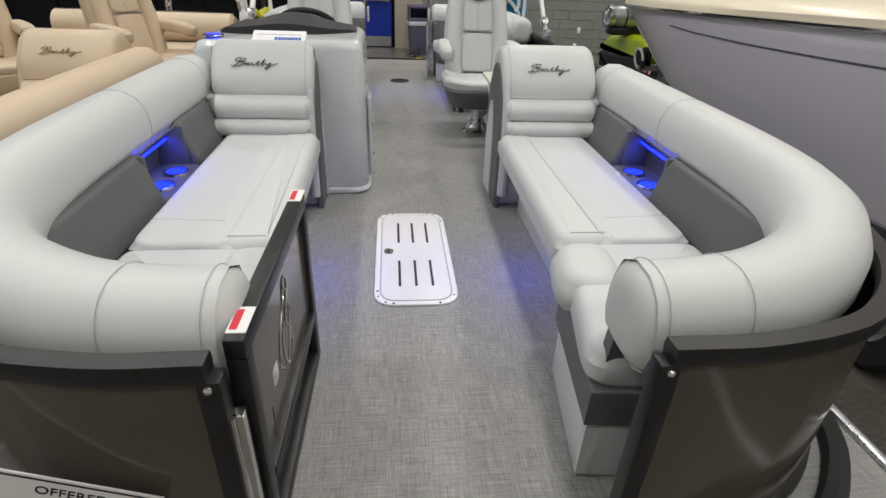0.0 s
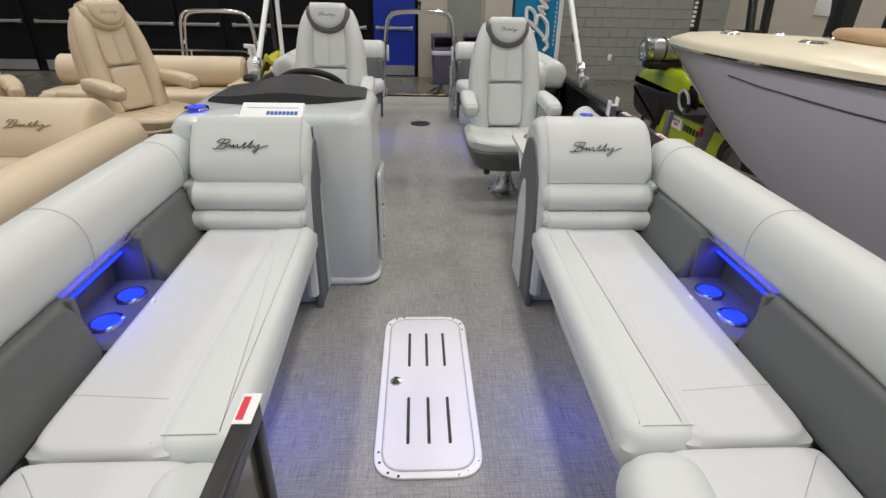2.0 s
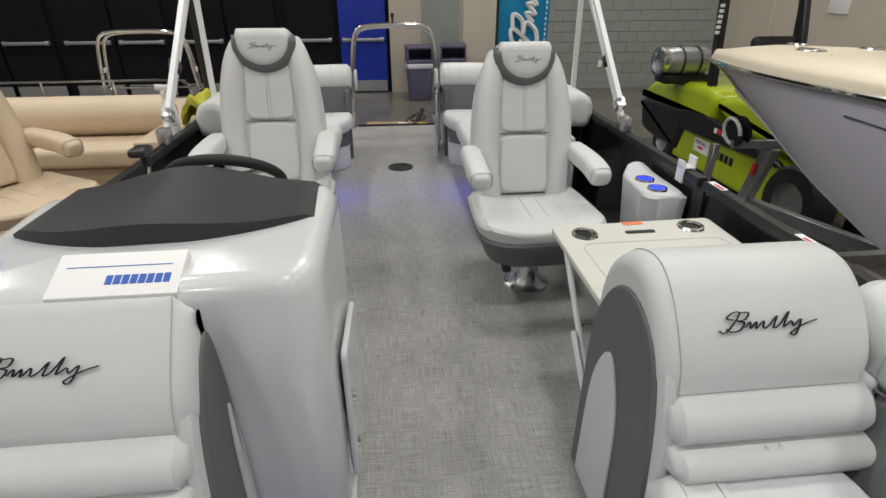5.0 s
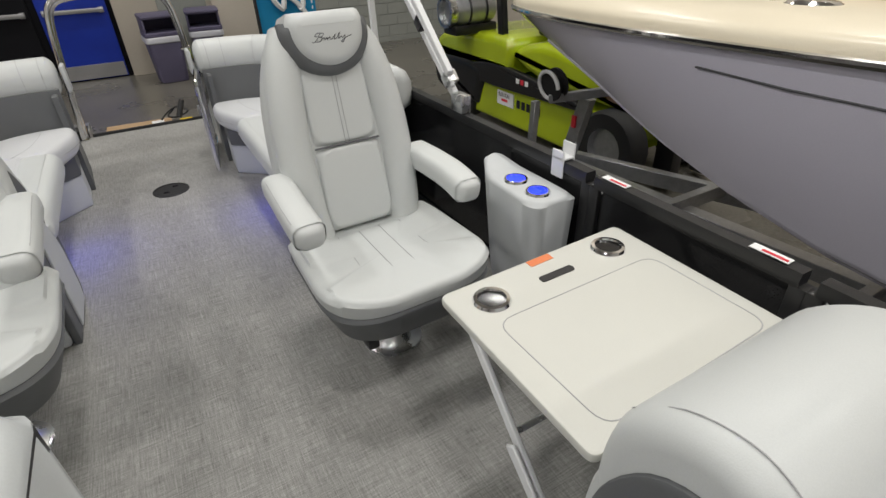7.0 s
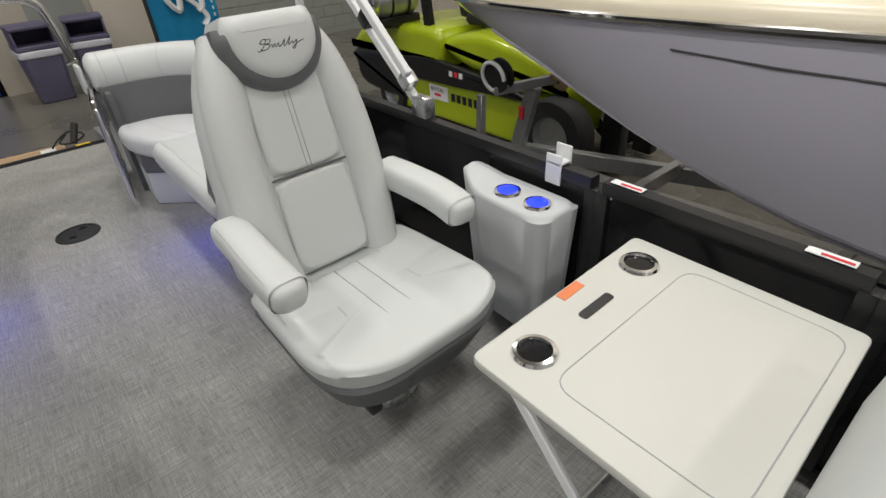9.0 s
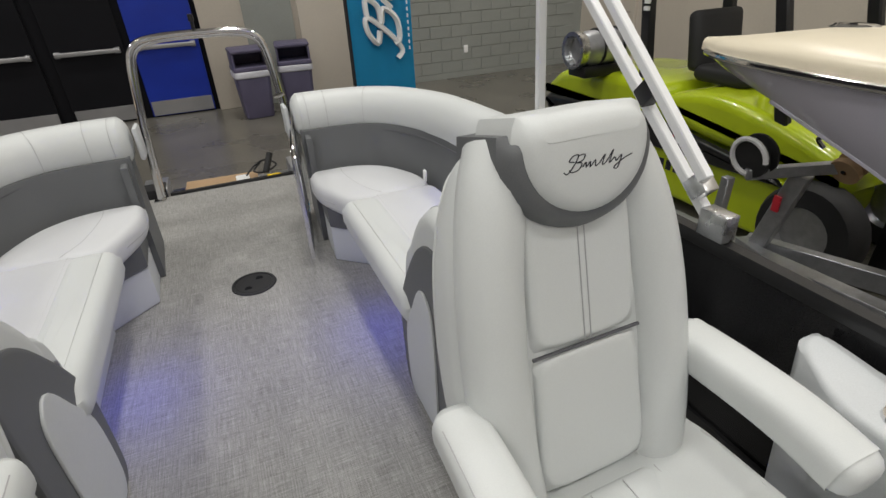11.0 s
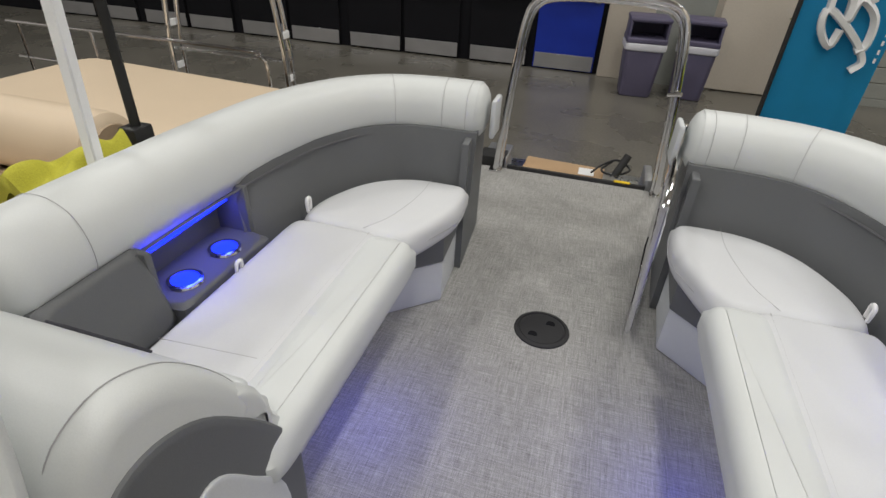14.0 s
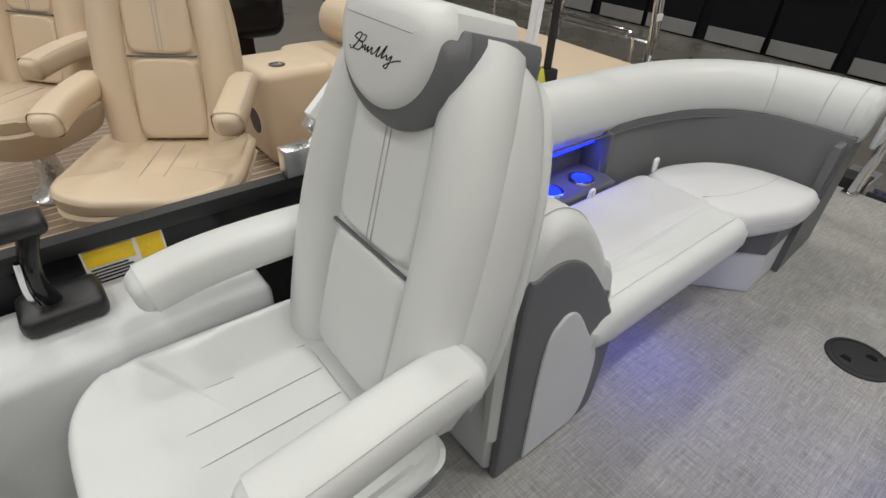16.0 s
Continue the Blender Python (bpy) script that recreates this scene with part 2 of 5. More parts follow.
def sweep(profile, path, ends=0.0, closed=False):
    """A closed profile (u to the path's right, v up) along a path; ends: length over which the ends round off."""
    bm = bmesh.new()
    P = [Vector(p) for p in path]
    n = len(P)
    cu = sum(u for u, v in profile) / len(profile)
    cv = sum(v for u, v in profile) / len(profile)
    rings = []
    for i, p in enumerate(P):
        a, b = (P[i - 1], P[(i + 1) % n]) if closed else (P[max(i - 1, 0)], P[min(i + 1, n - 1)])
        t = (b - a).normalized()
        side = t.cross(Vector((0, 0, 1)))
        side = side.normalized() if side.length > 1e-4 else Vector((1, 0, 0))
        up = side.cross(t)
        stages = [(0, 1)]
        if ends and not closed and i == 0:
            stages = [(-ends * 0 + ends * (1 - math.cos(k * math.pi / 8)) - 0, 0.45 + 0.55 * math.sin(k * math.pi / 8)) for k in range(5)]
        if ends and not closed and i == n - 1:
            stages = [(-ends * (1 - math.cos(k * math.pi / 8)), 0.45 + 0.55 * math.sin(k * math.pi / 8)) for k in range(4, -1, -1)]
        for dist, sc in stages:
            c = p + t * dist
            rings.append([bm.verts.new(c + side * (cu + (u - cu) * sc) + up * (cv + (v - cv) * sc)) for u, v in profile])
    m = len(profile)
    pairs = list(zip(rings, rings[1:])) + ([(rings[-1], rings[0])] if closed else [])
    for r0, r1 in pairs:
        for j in range(m):
            bm.faces.new((r0[j], r0[(j + 1) % m], r1[(j + 1) % m], r1[j]))
    if not closed:
        bm.faces.new(rings[0])
        bm.faces.new(rings[-1][::-1])
    return bm


def circle(r, n=10, ry=None):
    return [(r * math.cos(2 * math.pi * k / n), (ry or r) * math.sin(2 * math.pi * k / n)) for k in range(n)]


def tube(path, r, n=8, closed=False):
    P = [Vector(p) for p in path]
    bm = bmesh.new()
    rings, nn = [], len(P)
    ref = None
    for i, p in enumerate(P):
        a, b = (P[i - 1], P[(i + 1) % nn]) if closed else (P[max(i - 1, 0)], P[min(i + 1, nn - 1)])
        t = (b - a).normalized()
        if ref is None:
            ref = t.orthogonal().normalized()
        ref = (ref - t * ref.dot(t)).normalized()
        o = t.cross(ref)
        rings.append([bm.verts.new(p + ref * (r * math.cos(2 * math.pi * k / n)) + o * (r * math.sin(2 * math.pi * k / n))) for k in range(n)])
    for r0, r1 in list(zip(rings, rings[1:])) + ([(rings[-1], rings[0])] if closed else []):
        for j in range(n):
            bm.faces.new((r0[j], r0[(j + 1) % n], r1[(j + 1) % n], r1[j]))
    if not closed:
        bm.faces.new(rings[0])
        bm.faces.new(rings[-1][::-1])
    return bm


def bar(a, b, w, h=None, r=0.004):
    """A square tube from a to b."""
    a, b = Vector(a), Vector(b)
    bm = box(-w / 2, w / 2, -(h or w) / 2, (h or w) / 2, 0, (b - a).length, r, 1)
    q = (b - a).to_track_quat("Z", "Y").to_matrix().to_4x4()
    return put(bm, Matrix.Translation(a) @ q)


def lathe(prof, n=24, m=None):
    bm = bmesh.new()
    rings = []
    for r, z in prof:
        if r < 1e-5:
            rings.append([bm.verts.new((0, 0, z))])
        else:
            rings.append([bm.verts.new((r * math.cos(2 * math.pi * k / n), r * math.sin(2 * math.pi * k / n), z)) for k in range(n)])
    for a, b in zip(rings, rings[1:]):
        for j in range(n):
            k = (j + 1) % n
            if len(a) == 1 and len(b) > 1:
                bm.faces.new((a[0], b[j], b[k]))
            elif len(b) == 1 and len(a) > 1:
                bm.faces.new((a[j], a[k], b[0]))
            elif len(a) > 1:
                bm.faces.new((a[j], a[k], b[k], b[j]))
    if m:
        bm.transform(m)
    return bm


def script_mark(w, r, m):
    """A flowing script-like mark made of strokes, w long."""
    x = w / 6.2
    strokes = [
        [(0.0, 0.15), (0.35, -0.1), (0.75, 0.5), (1.05, 1.5), (0.6, 1.55), (0.3, 1.1), (0.75, 0.95)],
        [(1.05, 1.5), (1.6, 1.5), (1.5, 0.95), (0.95, 0.85), (1.5, 0.7), (1.3, 0.1), (0.7, 0.0), (0.45, 0.25)],
        [(1.6, 0.3), (1.85, 0.72), (1.95, 0.2), (2.25, 0.7), (2.32, 0.15), (2.7, 0.74), (2.8, 0.15), (3.15, 0.4), (3.5, 1.1), (3.42, 0.15), (3.8, 0.4), (4.2, 1.4), (4.05, 0.15),
         (4.5, 0.6), (4.7, 0.2), (5.1, 0.72), (4.95, -0.5), (4.6, -0.35), (5.4, 0.3), (6.1, 0.6)],
    ]
    out = bmesh.new()
    for s in strokes:
        pts = [Vector((px * x + py * x * 0.25, py * x * 0.72, 0)) for px, py in s]
        out = merge(out, tube(spline(pts, 4), r, 5))
    bmesh.ops.scale(out, vec=(1, 1, 2.2), verts=out.verts)
    out.transform(m)
    return out

# ---- hall ----


def structure(name, bm, material, label, category):
    return tagged(part(name, bm, material), label, category, kind="structure")


structure("ground", box(-14, 14, -8, WALL_Y + 0.4, GROUND - 0.2, GROUND, 0), CONCRETE, "polished grey-brown concrete hall floor", "floor")
# Ceiling, south and west walls are unseen shells, pale to bounce the lamps' light.
structure("ceiling", box(-14, 14, -8, WALL_Y + 0.4, 7.6, 7.8, 0), CEIL, "unseen hall ceiling high above the boats, pale to bounce light", "ceiling")
structure("wall_south", box(-14, 14, -8.2, -8, GROUND, 7.6, 0), WALLS, "unseen plain wall closing the hall, pale to bounce light", "wall")
structure("wall_west", box(-14.2, -14, -8, WALL_Y, GROUND, 7.6, 0), WALLS, "unseen plain wall closing the hall, pale to bounce light", "wall")
structure("wall_east", box(6.85, 7.05, -8, WALL_Y + 0.3, GROUND, 7.6, 0), PLASTER, "cream painted wall of the hall", "wall")
WY = WALL_Y
structure("wall_north_dark", box(-14, 0.0, WY + 0.12, WY + 0.3, GROUND, 7.6, 0), DOORBLACK, "black wall behind a row of black doors", "wall")
structure("wall_north", box(0.0, 3.05, WY, WY + 0.3, GROUND, 7.6, 0.01), PLASTER, "cream painted wall between the doors", "wall")
wall_b = structure("wall_north_block", box(3.05, 6.85, WY + 0.08, WY + 0.3, GROUND, 7.6, 0), BLOCK, "grey-green painted concrete block wall", "wall")
# block strip beside the bins
strip = structure("wall_north_strip", box(0.62, 1.35, WY - 0.03, WY - 0.004, GROUND, 7.0, 0), BLOCK, "grey ribbed block strip in the cream wall", "wall")


def door(name, x0, x1, material, label, kick=True, bar_on=True, y=None):
    y = WY + 0.12 if y is None else y
    d = tagged(part(name, box(x0 + 0.012, x1 - 0.012, y - 0.055, y - 0.004, GROUND + 0.02, GROUND + 2.13, 0.004, 1), material), label, "door", kind="structure")
    if kick:
        part("kick_plate", box(x0 + 0.03, x1 - 0.03, y - 0.062, y - 0.056, GROUND + 0.03, GROUND + 0.24, 0.002, 1), KICK, d, "brushed steel kick plate")
    if bar_on:
        part("push_bar", merge(box(x0 + 0.06, x1 - 0.06, y - 0.13, y - 0.09, GROUND + 0.98, GROUND + 1.04, 0.01), box(x0 + 0.06, x0 + 0.13, y - 0.12, y - 0.056, GROUND + 0.97, GROUND + 1.05, 0.008),
             box(x1 - 0.13, x1 - 0.06, y - 0.12, y - 0.056, GROUND + 0.97, GROUND + 1.05, 0.008)), KICK, d, "steel push bar")
    return d


door("door_1", -0.98, -0.06, DOORBLUE, "closed blue steel door, deepened for blue light on it, with push bar and kick plate")
for i in range(9):
    x1 = -1.06 - i * 0.96 - 0.12 * ((i + 1) // 2)
    door("door_%d" % (i + 2), x1 - 0.93, x1, DOORBLACK, "closed black steel door with push bar and kick plate")
door("door_11", 1.42, 2.42, PLASTER, "closed cream painted door with a lever handle", False, False, WY)
part("lever", merge(tube([(2.34, WY - 0.06, GROUND + 1.0), (2.34, WY - 0.10, GROUND + 1.0), (2.22, WY - 0.11, GROUND + 1.0)], 0.012), box(2.31, 2.37, WY - 0.075, WY - 0.056, GROUND + 0.9, GROUND + 1.1, 0.006)), CHROME, bpy.data.objects["door_11"], "steel lever handle")
d12 = tagged(part("door_12", box(6.80, 6.846, 11.2, 12.15, GROUND + 0.02, GROUND + 2.13, 0.004, 1), PLASTER), "closed cream door in the side wall", "door", kind="structure")
part("kick_plate", box(6.792, 6.799, 11.24, 12.11, GROUND + 0.03, GROUND + 0.2, 0), KICK, d12, "dark steel kick plate")
part("lever", tube([(6.79, 11.3, GROUND + 1.0), (6.73, 11.3, GROUND + 1.0), (6.72, 11.43, GROUND + 1.0)], 0.012), CHROME, d12, "steel lever handle")
tagged(part("baseboard", box(3.05, 6.85, WY + 0.055, WY + 0.079, GROUND, GROUND + 0.1, 0.003, 1), BLOCK), "grey painted base strip under the block wall", "baseboard", kind="structure")


def bin_can(x, y, turn, label):
    m = pose(x, y, GROUND, 0, 0, turn)
    XF[0] = m
    t = thing("trash_bin", (0, 0, 0), label, "bin", "bins by the wall")
    body = merge(put(slab(rounded([(-0.24, -0.24), (0.24, -0.24), (0.24, 0.24), (-0.24, 0.24)], 0.06), 0.0, 0.66, 0.02), Matrix.Identity(4)))
    for v in body.verts:
        k = 0.82 + 0.18 * v.co.z / 0.66
        v.co.x, v.co.y = v.co.x * k, v.co.y * k
    part("body", body, BIN, t)
    part("bin_bag", slab(rounded([(-0.255, -0.255), (0.255, -0.255), (0.255, 0.255), (-0.255, 0.255)], 0.06), 0.58, 0.67, 0.015), BAG, t, "white bag folded over the rim")
    lid = slab(rounded([(-0.25, -0.25), (0.25, -0.25), (0.25, 0.25), (-0.25, 0.25)], 0.05), 0.67, 0.73, 0.01)
    for s in (-1, 1):
        lid = merge(lid, box(s * 0.24 - 0.03 * (s > 0), s * 0.24 + 0.03 * (s < 0), -0.22, 0.22, 0.72, 0.92, 0.01))
    lid = merge(lid, box(-0.24, 0.24, 0.18, 0.22, 0.72, 0.92, 0.01), box(-0.25, 0.25, -0.24, 0.24, 0.91, 0.97, 0.03))
    part("lid", lid, BIN, t, "dark open-fronted lid")
    XF[0] = Matrix.Identity(4)


bin_can(0.52, 11.95, 4, "purple-grey trash bin with a white bag at the wall")
bin_can(1.18, 12.1, -6, "purple-grey trash bin beside another one")

# banner: feather flag on a pole
XF[0] = pose(2.05, 10.3, GROUND, 0, 0, -4)
flag = thing("banner_flag", (0, 0, 0), "tall teal fabric banner flag with white script mark", "banner")
part("pole", tube([(-0.40, 0, 0.02), (-0.40, 0, 3.6)], 0.022), RUBBER, flag, "black pole sleeve")
part("foot", merge(box(-0.75, 0.1, -0.03, 0.03, 0, 0.03), box(-0.43, -0.37, -0.4, 0.4, 0, 0.03)), RUBBER, flag)
bm = bmesh.new()
grid = [[bm.verts.new((-0.38 + 0.78 * i / 12, 0.018 * math.sin(i * 1.1 + j * 0.35), 0.25 + j * 0.165)) for i in range(13)] for j in range(20)]
for j in range(19):
    for i in range(12):
        bm.faces.new((grid[j][i], grid[j][i + 1], grid[j + 1][i + 1], grid[j + 1][i]))
bmesh.ops.solidify(bm, geom=list(bm.faces), thickness=0.004)
cloth = part("fabric", bm, TEAL, flag)
part("script_mark", script_mark(2.2, 0.035, Matrix(((0, -1, 0, 0.22), (0, 0, -1, -0.035), (1, 0, 0, 0.85), (0, 0, 0, 1)))), PAPER, cloth, "white script-like mark")
for k in range(22):
    part("letter_bar", box(0.335, 0.352, -0.034, -0.028, 0.95 + k * 0.075, 0.99 + k * 0.075, 0), PAPER, cloth)
XF[0] = Matrix.Identity(4)

# ---- pontoon boat: deck and fence ----
MIRROR = Matrix.Diagonal((-1, 1, 1, 1))


def deck(beige=False):
    d = tagged(part("deck", slab(rounded([(-1.28, 0.62), (-0.85, 0.46), (0.85, 0.46), (1.28, 0.62), (1.28, 7.56), (-1.28, 7.56)], 0.02), -0.08, 0.0, 0.004, 1), TEAK if beige else WOVEN),
               "brown striped pontoon deck floor" if beige else "pontoon deck covered in grey woven vinyl", "deck", kind="structure")
    part("edge_rim", merge(box(1.281, 1.31, 0.6, 7.56, -0.12, 0.015, 0.006), box(-1.31, -1.281, 0.6, 7.56, -0.12, 0.015, 0.006)), ALU, d, "aluminium deck edge")
    return d


def pontoon(x):
    t = tagged(part("pontoon", lathe([(0, -3.55), (0.1, -3.5), (0.24, -3.0), (0.24, 3.3), (0, 3.3)], 20, Matrix.Translation((x, 4.1, -0.33)) @ Matrix.Rotation(radians(90), 4, "X") @ Matrix.Diagonal((1, 0.85, 1, 1))), ALU), "aluminium pontoon tube under the deck", "pontoon", "pontoons")
    return t


def fence_panel(name, path, z1, panel_mat, label, posts=()):
    """A rail fence section along a plan path: frame rails and a flush panel."""
    t = thing(name, (*path[0][:2], 0), label, "fence")
    P = [Vector((p[0], p[1], 0)) for p in path]
    for nm, zz, hh in (("top_rail", z1 - 0.02, 0.022), ("bottom_rail", 0.045, 0.022)):
        part(nm, sweep([(-0.02, zz - hh), (0.02, zz - hh), (0.024, zz), (0.02, zz + hh - 0.004), (-0.02, zz + hh - 0.004), (-0.024, zz)], P), BLACK, t)
    part("panel", sweep([(-0.006, 0.06), (0.006, 0.06), (0.006, z1 - 0.04), (-0.006, z1 - 0.04)], P), panel_mat, t, "glossy dark sheet")
    for k in posts:
        p = P[k]
        part("post", box(p.x - 0.021, p.x + 0.021, p.y - 0.021, p.y + 0.021, 0.03, z1 - 0.04, 0.004), BLACK, t)
        q = bmesh.new()
        bmesh.ops.create_uvsphere(q, u_segments=8, v_segments=5, radius=0.009)
        part("bolt", put(q, Matrix.Translation((p.x, p.y - 0.022, z1 - 0.055))), CHROME, t)
    return t


def bow_fence(panel_mat, label):
    path = spline([(0.41, 0.57, 0), (0.62, 0.575, 0), (0.87, 0.64, 0), (1.08, 0.82, 0), (1.21, 1.08, 0), (1.25, 1.4, 0)], 5)
    fence_panel("bow_fence", [tuple(p) for p in path], 0.62, panel_mat, label, (0, len(path) - 1))
    t = thing("corner_bumper", (1.0, 0.7, -0.06), "black rubber corner bumper under the bow rail", "bumper")
    part("bumper", tube(spline([(0.45, 0.5, 0.0), (0.86, 0.52, 0.01), (1.14, 0.74, 0.01), (1.27, 1.0, 0)], 6), 0.035, 8), RUBBER, t)


def side_fence(gap=False):
    spans = [(1.42, 2.99), (3.03, 3.70), (3.74, 5.2), (5.22, 6.6)]
    for a, b in spans:
        fence_panel("side_fence", [(1.25, a, 0), (1.25, b, 0)], 0.665, BLACKPANEL, "black side rail fence with glossy panel", (0, 1))


# ---- lounges ----
ROLL = [(-0.105, 0.0), (-0.118, 0.05), (-0.115, 0.12), (-0.09, 0.17), (-0.045, 0.198), (0.02, 0.2), (0.075, 0.17), (0.10, 0.11), (0.10, 0.04), (0.075, -0.01), (0.0, -0.02), (-0.07, -0.02)]


def stitch(parent, pts, r=0.0012, name="stitching", material=None):
    return part(name, tube(pts, r, 5), material or STITCH, parent)


def ring_on(path, i, grow=1.012, top_only=True):
    """Points of the roll's outline at step i of a path, for a seam across it."""
    P = [Vector(p) for p in path]
    a, b = P[max(i - 1, 0)], P[min(i + 1, len(P) - 1)]
    side = (b - a).normalized().cross(Vector((0, 0, 1))).normalized()
    prof = ROLL[0:10]
    return spline([P[i] + side * (u * grow) + Vector((0, 0, 0.09 + (v - 0.09) * grow)) for u, v in prof], 3)


def cup_holder(x, y, z, parent, led=True, tilt=0):
    c = part("cup_holder", lathe([(0.040, 0.002), (0.0, 0.002)], 24, Matrix.Translation((x, y, z))), BLUE if led else CHROME, parent, "blue lit cup holder" if led else "steel cup holder")
    part("cup_rim", lathe([(0.0405, 0.0), (0.0405, 0.006), (0.050, 0.005), (0.053, -0.002)], 24, Matrix.Translation((x, y, z))), CHROME, c, "bright steel rim")
    return c


def blue_lamp(m, w, h, watts):
    area_lamp("blue_strip_lamp", XF[0] @ m, w, h, watts, (0.015, 0.03, 1.0))


def niche(parent, x_in, ya, yb, z, cups, dark):
    """Armrest pocket with two lit cup holders, between two dark cushions."""
    part("cup_tray", slab(rounded([(x_in - 0.10, ya), (x_in + 0.10, ya), (x_in + 0.10, yb), (x_in - 0.10, yb)], 0.02), z - 0.12, z, 0.012), dark, parent, "grey moulded tray with cup holders")
    part("niche_back", box(x_in + 0.085, x_in + 0.12, ya, yb, z - 0.02, z + 0.18, 0.01), dark, parent)
    for y_end in (ya, yb):
        part("niche_cheek", box(x_in - 0.035, x_in + 0.11, y_end - 0.012, y_end + 0.012, z - 0.05, z + 0.165, 0.008), dark, parent)
    for cy in cups:
        cup_holder(x_in - 0.02, cy, z + 0.004, parent)
    ymid = (ya + yb) / 2
    part("light_strip", box(x_in + 0.028, x_in + 0.040, ya + 0.02, yb - 0.02, z + 0.112, z + 0.118, 0), BLUE, parent, "blue light strip under the cushion")
    part("pull_strap", tube(spline([(x_in - 0.125, ymid - 0.01, z - 0.01), (x_in - 0.128, ymid - 0.008, z + 0.025), (x_in - 0.128, ymid + 0.012, z + 0.025), (x_in - 0.125, ymid + 0.014, z - 0.01)], 4), 0.006, 6), PAPER if dark is CHAR else dark, parent, "white pull strap")


def side_cushion(parent, y0, y1, x_low, x_top, z0, z1, dark):
    prof = [(y0, z0), (y1, z0), (y1, z1), (y0, z1)]
    bm = slab(rounded([(a, b) for a, b in prof], 0.02), 0, 0.05, 0.015, 3)
    lean = math.degrees(math.atan2(x_top - x_low, z1 - z0))
    M = Matrix(((0, 0, 1, 0), (1, 0, 0, 0), (0, 1, 0, 0), (0, 0, 0, 1)))
    bm.transform(M)
    for v in bm.verts:
        v.co.x += x_low + (x_top - x_low) * (v.co.z - z0) / (z1 - z0)
    return part("side_cushion", bm, dark, parent, "charcoal side cushion" if dark is CHAR else "")


def bow_lounge(pale, pale2, dark, label, mark_ink, detail=True, lamps=True):
    t = thing("bow_lounge", (0.8, 1.6, 0), label, "bench seat")
    # base: front pod, recessed plinth
    part("front_pod", slab([(0.385, 0.76), (0.44, 1.18), (0.60, 1.30), (1.15, 1.30), (1.15, 0.9), (0.9, 0.72)], 0.0, 0.22, 0.012), POD, t, "pale moulded seat base")
    part("pod_band", slab([(0.368, 0.74), (0.42, 1.17), (0.58, 1.29), (1.15, 1.29), (1.15, 0.88), (0.9, 0.70)], 0.215, 0.33, 0.01), dark, t, "charcoal band on the base")
    part("plinth", box(0.60, 1.15, 1.29, 2.47, 0.0, 0.31, 0.01), POD, t)
    if detail:
        part("speaker", lathe([(0, 0.0), (0.075, 0.0), (0.08, -0.012), (0.06, -0.02), (0, -0.005)], 20, Matrix.Translation((0.595, 1.62, 0.16)) @ Matrix.Rotation(radians(90), 4, "Y")), BLACK, t, "round black speaker")
    # seat cushions
    part("seat_bolster", slab(rounded([(0.44, 1.32), (0.645, 1.32), (0.645, 2.52), (0.465, 2.52)], 0.03), 0.30, 0.437, 0.045, 5), pale, t)
    part("seat_pad", slab(rounded([(0.585, 1.32), (0.905, 1.32), (0.915, 2.50), (0.585, 2.50)], 0.02), 0.31, 0.4315, 0.02, 4), pale2, t)
    part("corner_cushion", slab(rounded([(0.355, 0.755), (0.62, 0.74), (0.80, 0.84), (0.91, 1.02), (0.91, 1.317), (0.52, 1.317), (0.44, 1.2)], [0.06, 0.05, 0.08, 0.08, 0.02, 0.04, 0.1]), 0.31, 0.43, 0.04, 5), pale2, t)
    hump = slab(rounded([(0.37, 1.04), (0.57, 1.02), (0.61, 1.30), (0.41, 1.31)], 0.09, 7), 0.30, 0.452, 0.06, 6)
    part("corner_bolster", hump, pale, t)
    if detail:
        stitch(t, [(0.634, 1.34, 0.4315), (0.634, 2.45, 0.4315)], 0.0012)
        stitch(t, [(0.65, 1.48, 0.4322), (0.90, 1.50, 0.4322)])
        stitch(t, [(0.455, 1.36, 0.42), (0.50, 1.36, 0.4375), (0.62, 1.36, 0.4375)])
        stitch(t, spline([(0.4395, 1.38, 0.372), (0.452, 1.9, 0.372), (0.4645, 2.42, 0.372)], 3))
        stitch(t, spline([(0.392, 0.80, 0.36), (0.42, 1.05, 0.36), (0.435, 1.1, 0.36)], 3))
    part("pull_strap", tube(spline([(0.875, 1.06, 0.42), (0.868, 1.05, 0.47), (0.872, 1.08, 0.475), (0.88, 1.09, 0.42)], 4), 0.008, 6), PAPER, t, "white pull strap")
    # side cushions with lit niche
    side_cushion(t, 2.11, 2.55, 0.925, 0.995, 0.38, 0.585, dark)
    side_cushion(t, 1.02, 1.72, 0.925, 0.985, 0.38, 0.575, dark)
    niche(t, 1.01, 1.72, 2.11, 0.408, (1.835, 1.99), dark)
    part("front_panel", sweep([(-0.02, 0.36), (0.02, 0.36), (0.045, 0.54), (0.005, 0.54)], spline([(0.40, 0.79, 0), (0.62, 0.79, 0), (0.82, 0.87, 0), (0.94, 1.0, 0), (0.965, 1.14, 0)], 5)), dark, t, "charcoal panel under the roll cushion")
    # top roll cushion
    path = spline([(1.10, 2.76, 0.565), (1.105, 2.45, 0.565), (1.108, 1.9, 0.56), (1.105, 1.35, 0.55), (1.06, 1.08, 0.535), (0.93, 0.89, 0.51), (0.74, 0.78, 0.49), (0.55, 0.75, 0.48), (0.385, 0.745, 0.48)], 6)
    part("roll_cushion", sweep(ROLL, [Vector(p) for p in path], 0.05), pale, t, "", 75)
    if detail:
        for k in (4, 12, 40, 46):
            stitch(t, ring_on(path, k, 1.002), 0.001)
